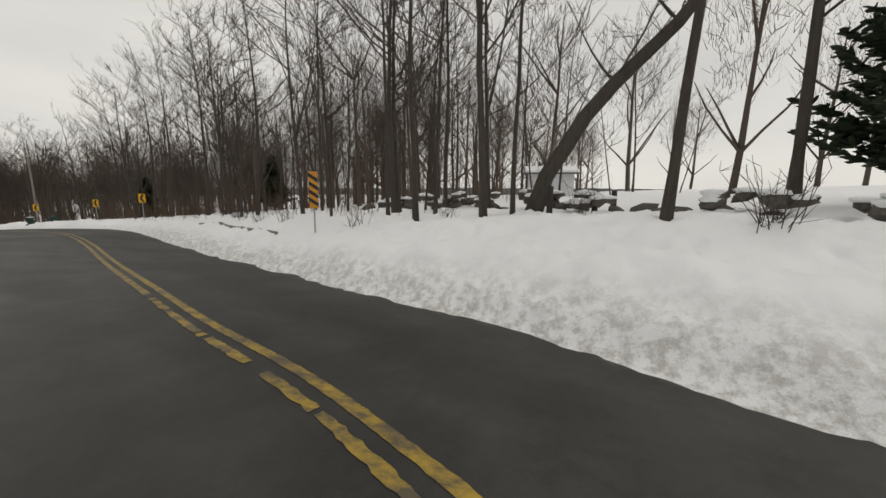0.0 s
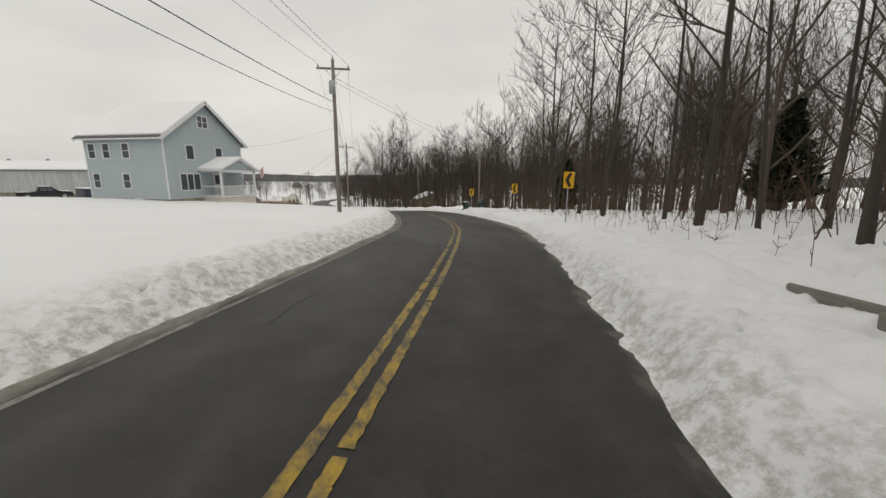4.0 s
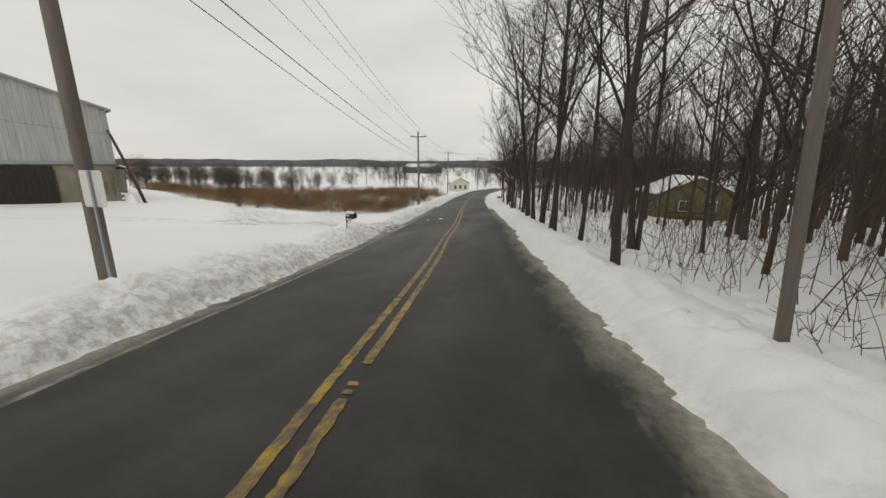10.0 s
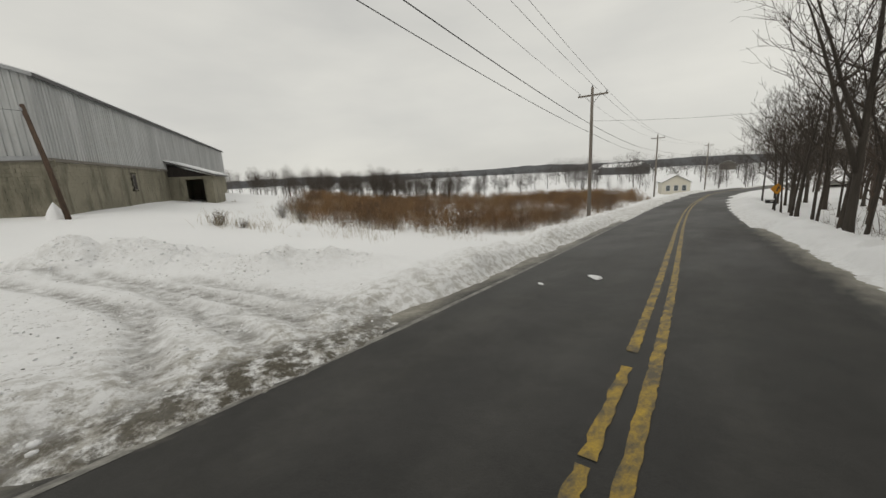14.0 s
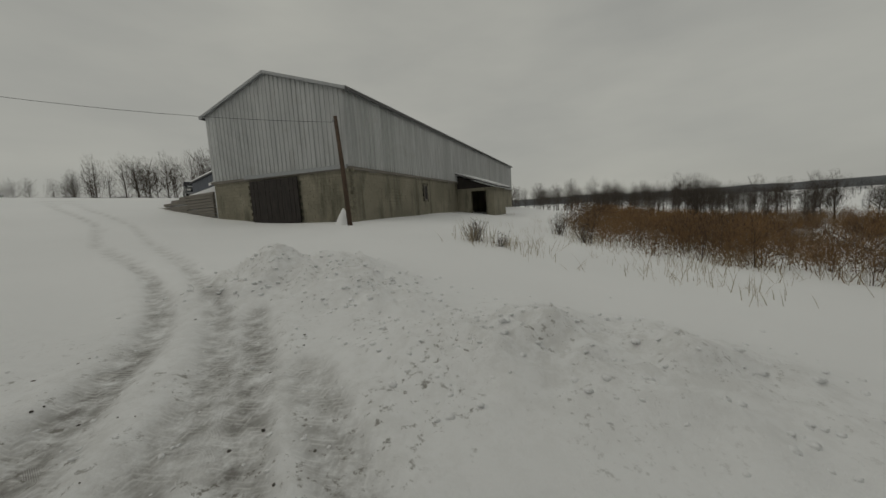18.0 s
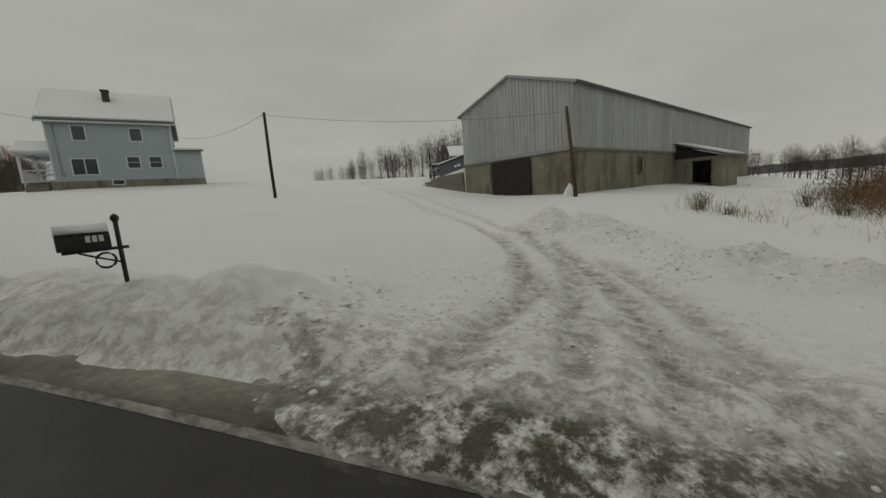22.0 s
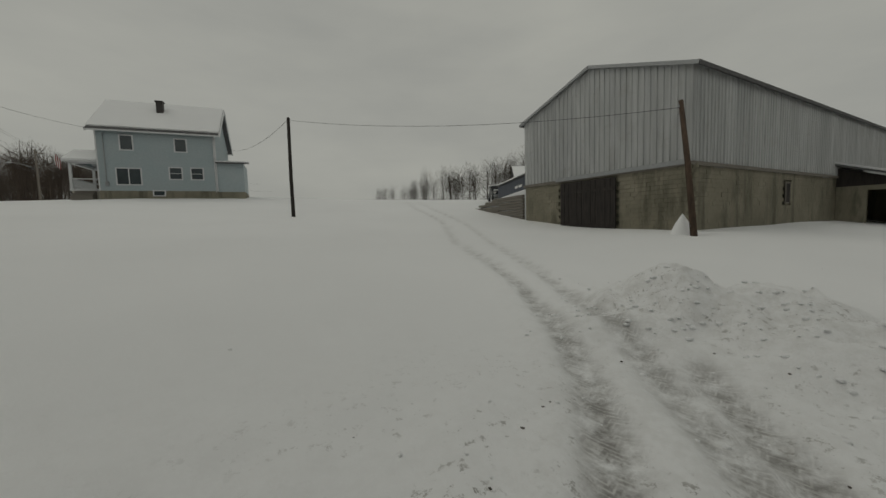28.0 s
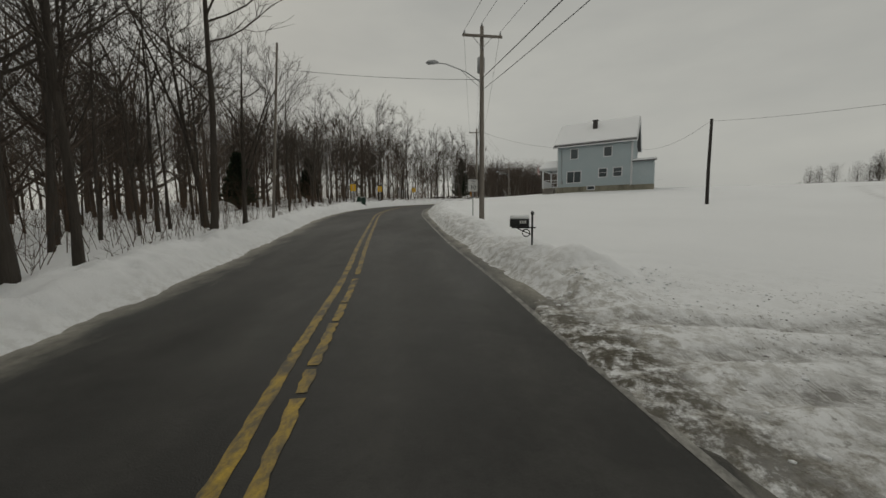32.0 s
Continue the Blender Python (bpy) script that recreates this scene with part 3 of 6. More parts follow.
# ---- ground ----
def ground():
    def ticks(lo, hi, a, b, fine, dense):
        p, q = dense
        t = [*np.arange(a, p, fine), *np.arange(p, q, 0.14), *np.arange(q, b + 1e-6, fine)]
        g, v = fine, b
        while v < hi:
            g *= 1.22
            v += g
            t.append(v)
        g, v = fine, a
        while v > lo:
            g *= 1.22
            v -= g
            t.insert(0, v)
        return np.array(t)
    xs, ys = ticks(-2400, 2400, -34, 22, 0.4, (-20.0, -5.6)), ticks(-2400, 2600, -42, 100, 0.4, (62.0, 78.0))
    gx, gy = np.meshgrid(xs, ys)
    x, y = gx.ravel(), gy.ravel()
    z = land_height(x, y)
    nx, ny = len(xs), len(ys)
    i = (np.arange(ny - 1)[:, None] * nx + np.arange(nx - 1)).ravel()
    faces = np.c_[i, i + 1, i + nx + 1, i + nx]
    me = bpy.data.meshes.new("ground")
    me.vertices.add(len(x))
    me.vertices.foreach_set("co", np.c_[x, y, z].ravel().astype(np.float32))
    me.loops.add(faces.size)
    me.loops.foreach_set("vertex_index", faces.ravel().astype(np.int32))
    me.polygons.add(len(faces))
    me.polygons.foreach_set("loop_start", np.arange(0, faces.size, 4, dtype=np.int32))
    me.polygons.foreach_set("loop_total", np.full(len(faces), 4, np.int32))
    me.update()
    me.validate()
    me.shade_smooth()
    s, d, zr = road_frame(x, y)
    ad = np.where(d > 0, d + 0.9 - 0.9 * smooth_step(-14, 12, y), -d)
    near = np.hypot(x + 10, y - 30) < 260
    dirt = np.where(d < 0, 0.8 * smooth_step(6.4, 4.3, ad) + 0.2 * smooth_step(8.5, 5.5, ad), 0.35 * smooth_step(5.2, 4.2, ad)) * near
    rut, along, dist = tyre_marks(x, y)
    packed = np.exp(-(dist / 0.6) ** 2) * (0.06 + 0.16 * smooth_step(-20, -11, x))
    yard = np.exp(-((x + 9.3) / 5.0) ** 2 - ((y - 69.4) / 3.4) ** 2)
    heap = sum(h * np.exp(-(np.hypot(x - mx, y - my) / a) ** 2) for mx, my, h, a in HEAPS)
    dirt = np.clip(dirt + packed + 0.12 * yard + 0.45 * np.minimum(heap, 0.6), 0, 1)
    mouth = np.exp(-((y - 71.5) / 3.6) ** 4)
    soil = np.clip(1.0 * smooth_step(4.85 + 0.25 * mouth, 4.35 + 0.1 * mouth, ad + 0.5 * waves(x, y, 1.2, 23, 3)) * np.exp(-((y - 71.3) / 4.6) ** 2) * (d < 0), 0, 1)
    rut = np.clip(rut * smooth_step(4.4, 5.4, ad), 0, 1)
    for name, v in (("dirt", dirt), ("soil", soil), ("rut", rut), ("along", along), ("fleck", np.clip(np.exp(-((x + 10.3) / 6.0) ** 4 - ((y - 70.4) / 3.4) ** 4) * 0.8 + 0.8 * np.minimum(heap, 0.6), 0, 1))):
        me.attributes.new(name, "FLOAT", "POINT").data.foreach_set("value", v.astype(np.float32))
    me.materials.append(M["snow"])
    tagged(new("ground", me), "snow-covered ground with dirty ploughed banks beside the road", "snow", kind="structure")


ground()


def strip(name, y0, y1, left, right, lift, mat, cols, attrs=None, step=1):
    """A ribbon along the road between two offsets."""
    k = np.nonzero((LINE[:, 1] >= y0) & (LINE[:, 1] <= y1))[0][::step]
    ds = np.linspace(left, right, cols)
    nrm = np.c_[LINE_T[k, 1], -LINE_T[k, 0]]
    co = np.empty((len(k), cols, 3))
    co[:, :, :2] = LINE[k, None, :] + ds[None, :, None] * nrm[:, None, :]
    co[:, :, 2] = LINE_Z[k, None] + lift - 0.018 * np.abs(ds)
    fs = [(i * cols + j, i * cols + j + 1, (i + 1) * cols + j + 1, (i + 1) * cols + j) for i in range(len(k) - 1) for j in range(cols - 1)]
    ob = mesh_object(name, co.reshape(-1, 3), fs, mat, smooth=True)
    for key, fn in (attrs or {}).items():
        ob.data.attributes.new(key, "FLOAT", "POINT").data.foreach_set("value", np.tile(fn(ds), len(k)).astype(np.float32))
    return ob


road = strip("road", -92, 285, -4.4, 5.4, 0.0, "asphalt", 40,
             {"track": lambda d: np.exp(-((np.abs(d) - 1.0) / 0.35) ** 2) + np.exp(-((np.abs(d) - 2.7) / 0.35) ** 2),
              "slush": lambda d: np.where(d > 0, smooth_step(2.5, 5.0, d), 0.75 * smooth_step(3.2, 4.4, -d))})
tagged(road, "wet dark asphalt road with salt-stained shoulders", "road", kind="structure")


def centre_lines():
    rnd = random.Random(4)
    for name, off in (("centre_line", -0.16), ("centre_line", 0.16)):
        vs, fs = [], []
        k = 0
        while k < len(LINE) - 3:
            if LINE[k, 1] < -75 or LINE[k, 1] > 240:
                k += 1
                continue
            run = rnd.randint(4, 14)
            wear = waves(np.array([LINE[k, 1]]), np.array([off * 40]), 9.0, 3, 2)[0] + (0.10 if off < 0 else -0.10)
            cuts = [(q + c / 5, q + (c + 1) / 5) for q in range(k, min(k + run, len(LINE) - 2)) for c in range(5)]
            rim = [[0.082 * rnd.uniform(0.85 - 0.6 * min(1.0, max(0.0, wear + 0.2)), 1.08) for _ in (0, 1)] for _ in range(len(cuts) + 1)]
            for j, (u, v) in enumerate(cuts):
                if rnd.random() < 0.01 + 0.22 * max(0.0, wear):
                    continue
                n = len(vs)
                for w, sgn, o in ((u, -1, rim[j][0]), (u, 1, rim[j][1]), (v, 1, rim[j + 1][1]), (v, -1, rim[j + 1][0])):
                    i, f = int(w), w - int(w)
                    p, g = LINE[i] + f * (LINE[i + 1] - LINE[i]), LINE_T[i] + f * (LINE_T[i + 1] - LINE_T[i])
                    o = off + sgn * o
                    vs.append((p[0] + o * g[1], p[1] - o * g[0], LINE_Z[i] + f * (LINE_Z[i + 1] - LINE_Z[i]) + 0.006))
                fs.append((n, n + 1, n + 2, n + 3))
            k += run + (1 if wear > 0.15 else 0)
        tagged(mesh_object(name, vs, fs, "yellow"), "worn yellow double centre line on the asphalt", "road marking", "centre lines", "structure")


centre_lines()
for lo, hi in ((-60, 240),):
    tagged(strip("edge_line", lo, hi, -3.80, -3.68, 0.004, "white_line", 2), "worn white edge line half hidden by slush", "road marking", kind="structure")


def snow_bank(side, inner, outer, seed):
    """Broken ploughed snow heaped along one side of the road."""
    s = np.arange(np.interp(-46, LINE[:, 1], LINE_S), np.interp(100, LINE[:, 1], LINE_S), 0.15)
    px, py = np.interp(s, LINE_S, LINE[:, 0]), np.interp(s, LINE_S, LINE[:, 1])
    tx, ty = np.gradient(px), np.gradient(py)
    ln = np.hypot(tx, ty)
    ds = np.arange(inner, outer, 0.15)
    x = (px[:, None] + side * ds * (ty / ln)[:, None]).ravel()
    y = (py[:, None] - side * ds * (tx / ln)[:, None]).ravel()
    d = np.tile(ds, len(s))
    ragged = 0.35 * waves(x, y, 1.7, seed, 3) + (0.9 * smooth_step(12, -14, y) - 0.2 if side > 0 else 0.0)
    lead = inner + (0.9 if side > 0 else 0.0)
    zone = smooth_step(lead + 0.15, lead + 0.75, d + ragged) * smooth_step(outer - 0.1, outer - 1.6, d)
    gap = np.exp(-((y - 71.3) / 3.6) ** 4) if side < 0 else 0.0
    zone = zone * (1 - gap)
    clod = lumpy(x, y, 0.62, seed) + 0.5 * lumpy(x, y, 0.27, seed + 5)
    size = 0.36 * smooth_step(outer, inner + 0.8, d) if side < 0 else 0.34 * smooth_step(outer, outer - 4.0, d) * (1 - 0.7 * smooth_step(8.0, 10.0, d) * smooth_step(0, 14, y))
    z = land_height(x, y, dip=False) + zone * (0.07 + size * clod) - 0.16 * (1 - zone)
    n, w = len(s), len(ds)
    i = (np.arange(n - 1)[:, None] * w + np.arange(w - 1)).ravel()
    ob = mesh_object("snow_bank", np.c_[x, y, z], np.c_[i, i + 1, i + w + 1, i + w], "snow", smooth=True)
    near = smooth_step(inner + 2.3, inner + 0.2, d)
    # Roadside dirt, plus dips between clods darkened: their shade put into the colour.
    dirt = np.clip((0.75 if side < 0 else 0.8 * smooth_step(lead + 1.3, lead, d)) * near + (0.55 if side < 0 else 0.14) * np.clip(0.12 - clod, 0, 1) * 2, 0, 1)
    ob.data.attributes.new("dirt", "FLOAT", "POINT").data.foreach_set("value", dirt.astype(np.float32))
    return tagged(ob, "dirty broken snow ploughed up along the road edge" if side < 0 else "ploughed snow bank between the road and the woods", "snow bank", kind="structure")


snow_bank(-1, 4.05, 8.2, 31)
snow_bank(1, 3.0, 15.0, 47)


def cracks():
    rnd = random.Random(17)
    for y, d, ln in ((7, -2.6, 3), (22, -2.9, 2), (40, -2.7, 4), (57, -2.4, 4), (63, 0.2, 6), (-8, -2.4, 3)):
        k0 = int(np.argmin(np.abs(LINE[:, 1] - y)))
        vs, fs = [], []
        off = d
        for j in range(int(ln / 0.5)):
            off += rnd.gauss(0, 0.09)
            k = min(k0 + j, len(LINE) - 1)
            w = rnd.uniform(0.004, 0.018)
            for o in (off - w, off + w):
                vs.append((LINE[k, 0] + o * LINE_T[k, 1], LINE[k, 1] - o * LINE_T[k, 0], LINE_Z[k] + 0.005 - 0.018 * abs(o)))
            if j:
                n = len(vs)
                fs.append((n - 4, n - 3, n - 1, n - 2))
        tagged(mesh_object("road_crack", vs, fs, "tar"), "thin dark crack in the asphalt", "road crack", "road cracks", "structure")


cracks()


# ---- the blue house ----
def frame_at(x, y, z, xdir):
    """A pose whose x axis points along xdir."""
    return pose(x, y, z, 0, 0, math.degrees(math.atan2(xdir[1], xdir[0])))


def window_unit(parent, m, w, h, bars=1, mull=0):
    """A window on a wall: m has x along the wall, z up and -y out of it."""
    win = new("window")
    win.parent = parent
    win.matrix_basis = m
    t = 0.09
    bm = boxes((-w / 2 - t, -0.05, -t, -w / 2, 0.03, h + t), (w / 2, -0.05, -t, w / 2 + t, 0.03, h + t), (-w / 2, -0.05, h, w / 2, 0.03, h + t), (-w / 2, -0.07, -t, w / 2, 0.03, 0.0))
    part("frame", bm, "white", win)
    rows = [(-w / 2, -0.03, h * (k + 1) / (bars + 1) - 0.02, w / 2, 0.0, h * (k + 1) / (bars + 1) + 0.02) for k in range(bars)]
    rows += [(-w / 2 + w * (k + 1) / (mull + 1) - 0.035, -0.045, 0, -w / 2 + w * (k + 1) / (mull + 1) + 0.035, 0.0, h) for k in range(mull)]
    if rows:
        part("sash", boxes(*rows), "white", win)
    for k in range(mull + 1):
        a, b = -w / 2 + w * k / (mull + 1), -w / 2 + w * (k + 1) / (mull + 1)
        part("pane", boxes((a, -0.012, 0, b, 0.004, h)), "glass", win)
    return win


def lapped(bm, a, b, z0, z1, out, gable=None, lap=0.13):
    """Lap siding on a wall from a to b (2-d), leaning out at each lower edge."""
    a, b = Vector(a), Vector(b)
    n = int((z1 - z0) / lap)
    for k in range(n):
        lo, hi = z0 + k * lap, min(z0 + (k + 1) * lap, z1)
        p, q = a, b
        if gable:
            f = gable((lo + hi) / 2)
            mid = (a + b) / 2
            p, q = mid + (a - mid) * f, mid + (b - mid) * f
            if f <= 0.01:
                break
        o = Vector(out)
        vs = [bm.verts.new((*(v + o * d), z)) for v, d, z in ((p, 0.022, lo), (q, 0.022, lo), (q, 0.004, hi), (p, 0.004, hi), (p, 0.0, lo), (q, 0.0, lo))]
        bm.faces.new(vs[:4])
        bm.faces.new((vs[4], vs[5], vs[1], vs[0]))


def roof_slab(name, parent, x0, x1, y0, z0, y1, z1, th, mat, label=""):
    """A sloping slab from (y0, z0) at the eave to (y1, z1) at the ridge."""
    bm = bmesh.new()
    n = Vector((-(z1 - z0), (y1 - y0))).normalized() * th
    if n.y < 0:
        n = -n
    prism(bm, [(y0, z0), (y1, z1), (y1 + n.x, z1 + n.y), (y0 + n.x, z0 + n.y)], "x", x0, x1)
    return part(name, bm, mat, parent, label)


def house():
    h = thing("house", frame_at(-16.9, 24.7, 0.0, (-0.905, 0.425)), "pale blue two-storey house with a snowy gable roof and white porch", "house")
    L, W, E, A = 8.4, 8.3, 5.71, 8.85
    g = A - E
    part("wall", boxes((0.05, -W / 2 + 0.05, -0.8, L - 0.05, W / 2 - 0.05, E)), "siding", h)
    bm = prism(bmesh.new(), [(-W / 2 + 0.05, E), (W / 2 - 0.05, E), (0, A - 0.05)], "x", 0.05, L - 0.05)
    part("gable", bm, "siding", h)
    part("foundation", boxes((-0.03, -W / 2 - 0.03, -1.0, L + 0.03, W / 2 + 0.03, 0.5)), "block", h, "low concrete block foundation")
    bm = bmesh.new()
    for a, b, o in (((0, W / 2), (0, -W / 2), (-1, 0)), ((0, -W / 2), (L, -W / 2), (0, -1)), ((L, -W / 2), (L, W / 2), (1, 0)), ((L, W / 2), (0, W / 2), (0, 1))):
        lapped(bm, a, b, 0.5, E, o)
    for x, o in ((0, (-1, 0)), (L, (1, 0))):
        lapped(bm, (x, W / 2), (x, -W / 2), E, A, o, gable=lambda z: (A - z) / g)
    part("siding", bm, "siding", h, "pale blue lap siding")
    for sx, sy in ((0, 1), (0, -1), (L, 1), (L, -1)):
        part("corner_board", boxes((sx - 0.05, sy * W / 2 - 0.05, 0.5, sx + 0.05, sy * W / 2 + 0.05, E), bevel=0.01), "white", h)
    k = g / (W / 2)
    ov = 0.42
    for s in (1, -1):
        roof_slab("roof", h, -0.45, L + 0.45, s * (W / 2 + ov), E - k * ov, 0, A, 0.14, "darkgrey", "dark shingle roof")
        roof_slab("roof_snow", h, -0.40, L + 0.40, s * (W / 2 + ov * 0.55), E - k * ov * 0.55 + 0.15, 0, A + 0.14, 0.14, "snow", "sheet of snow on the roof")
        for x in (-0.5, L + 0.42):
            roof_slab("barge_board", h, x, x + 0.08, s * (W / 2 + ov), E - k * ov - 0.12, 0, A - 0.10, 0.26, "white")
        part("gutter", boxes((-0.4, s * (W / 2 + ov) - 0.06, E - k * ov - 0.05, L + 0.4, s * (W / 2 + ov) + 0.06, E - k * ov + 0.08), bevel=0.02), "white", h)
    part("chimney", boxes((3.7, -1.85, A - 2.0, 4.2, -1.35, A - 0.1), (3.64, -1.91, A - 0.1, 4.26, -1.29, A + 0.02)), "brick", h, "short brick chimney")
    front = lambda y, z: pose(-0.02, y, z, 0, 0, -90)
    right = lambda x, z: pose(x, -W / 2 - 0.02, z, 0, 0, 0)
    left = lambda x, z: pose(x, W / 2 + 0.02, z, 0, 0, 180)
    back = lambda y, z: pose(L + 0.02, y, z, 0, 0, 90)
    window_unit(h, front(0.15, 6.75), 1.0, 0.95, 1, 1)
    window_unit(h, front(1.75, 3.9), 0.72, 1.15, 0)
    window_unit(h, front(-1.35, 3.9), 0.72, 1.15, 0)
    window_unit(h, front(2.0, 1.25), 1.9, 1.35, 0, 2)
    for x, z, w, hh, mu in ((2.0, 3.95, 0.8, 1.15, 0), (5.8, 3.95, 0.8, 1.05, 0), (2.0, 1.05, 1.6, 1.3, 1), (5.3, 1.55, 0.85, 0.95, 0), (6.9, 1.55, 0.85, 0.95, 0)):
        window_unit(h, right(x, z), w, hh, 1 if z < 2 and mu == 0 else 0, mu)
    window_unit(h, right(4.0, 0.12), 0.75, 0.36, 0)
    for x, z in ((7.6, 3.9), (6.0, 3.9), (3.9, 3.9), (7.5, 1.4), (4.2, 1.4)):
        window_unit(h, left(x, z), 0.7, 1.15, 1)
    window_unit(h, left(3.2, 0.1), 0.7, 0.35, 0)
    rod("downpipe", [(0.5, -W / 2 - 0.09, 5.2), (0.5, -W / 2 - 0.09, 1.2)], [0.035, 0.035], "grey", h)
    part("meter", boxes((0.42, -W / 2 - 0.2, 0.9, 0.66, -W / 2 - 0.02, 1.25), bevel=0.02), "grey", h)
    rod("downpipe", [(L - 0.1, -W / 2 - 0.09, 5.3), (L - 0.1, -W / 2 - 0.09, 0.4)], [0.045, 0.045], "white", h)
    # back room
    part("back_room", boxes((L, -W / 2 + 0.1, -0.9, L + 2.2, -0.4, 3.1)), "siding", h, "small blue back room")
    part("back_foundation", boxes((L, -W / 2 + 0.07, -1.0, L + 2.23, -0.37, 0.45)), "block", h)
    roof_slab("back_roof", h, L, L + 2.4, -W / 2 - 0.25, 3.0, 0.2, 3.75, 0.12, "darkgrey")
    roof_slab("back_snow", h, L, L + 2.36, -W / 2 - 0.2, 3.15, 0.2, 3.88, 0.10, "snow")
    # porch
    p0, p1, d = -3.4, 0.9, 2.2
    part("porch_floor", boxes((-d, p0, 0.55, 0.0, p1, 0.72)), "white", h)
    part("porch_base", boxes((-d + 0.1, p0 + 0.1, -0.6, 0.0, p1 - 0.1, 0.55)), "cream", h, "pale skirting under the porch")
    for y in (p0 + 0.1, p1 - 0.1):
        part("porch_post", boxes((-d + 0.02, y - 0.09, 0.72, -d + 0.2, y + 0.09, 2.85), bevel=0.015), "white", h)
    part("porch_beam", boxes((-d, p0, 2.8, -d + 0.22, p1, 3.02), (-d, p0, 2.8, 0, p0 + 0.2, 3.02), (-d, p1 - 0.2, 2.8, 0, p1, 3.02)), "white", h)
    part("porch_rail", boxes((-d + 0.06, p0 + 0.2, 1.5, -d + 0.14, p1 - 0.2, 1.58), (-d + 0.06, p0 + 0.2, 0.82, -d + 0.14, p1 - 0.2, 0.88), (-d + 0.1, p0 + 0.05, 1.5, 0, p0 + 0.13, 1.58), (-d + 0.1, p1 - 0.13, 1.5, 0, p1 - 0.05, 1.58)), "white", h)
    n = 24
    for i in range(n):
        y = p0 + 0.28 + (p1 - p0 - 0.56) * i / (n - 1)
        if i == 0:
            b0 = part("baluster", boxes((-0.02, -0.025, 0.88, 0.02, 0.025, 1.5)), "white", h)
            b0.location = (-d + 0.1, y, 0)
        else:
            b = b0.copy()
            scene.collection.objects.link(b)
            b.location = (-d + 0.1, y, 0)
    mid = (p0 + p1) / 2
    bm = prism(bmesh.new(), [(p0 + 0.1, 3.02), (p1 - 0.1, 3.02), (mid, 3.95)], "x", -d + 0.1, -d + 0.18)
    part("porch_gable", bm, "siding", h)
    for s, y in ((1, p1), (-1, p0)):
        roof_slab("porch_roof", h, -d - 0.3, 0.0, y + s * 0.3, 2.9, mid, 4.05, 0.1, "white")
        roof_slab("porch_snow", h, -d - 0.27, 0.0, y + s * 0.22, 3.03, mid, 4.16, 0.14, "snow", "thick snow on the porch roof")
    part("house_door", boxes((-0.06, -1.35, 0.72, -0.01, -0.45, 2.75), bevel=0.01), "white", h, "pale front door under the porch")
    part("door_glass", boxes((-0.075, -1.2, 1.7, -0.06, -0.6, 2.55)), "glass", h)
    for i in range(3):
        part("step", boxes((-d + 0.4, p0 - 0.35 - 0.3 * i, -0.4, -0.5, p0 - 0.05 - 0.3 * i, 0.5 - 0.18 * i)), "oldwood", h)
    # flag
    fl = thing("flag", pose(0, 0, 0), "striped red and white flag hanging from the porch", "flag")
    fl.matrix_basis = h.matrix_basis @ pose(-2.2, p0 - 0.1, 2.75) @ Matrix.Diagonal((0.7, 0.7, 0.7, 1))
    rod("flag_pole", [(0, 0, 0), (-0.7, -0.9, 1.1)], [0.02, 0.015], "white", fl)
    for i in range(6):
        vs = [(-0.66 + 0.02 * math.sin(1.3 * j + i) + 0.05 * i, -0.85 + 0.085 * i, 1.04 - 0.1 * i - 0.21 * j) for j in range(7)]
        vs2 = [(x + 0.05, y + 0.085, z - 0.10) for x, y, z in vs]
        fs = [(j, j + 1, 8 + j, 7 + j) for j in range(6)]
        ob = mesh_object("stripe", vs + vs2, fs, "red" if i % 2 else "sign_white", fl)
        ob.modifiers.new("thickness", "SOLIDIFY").thickness = 0.01


house()


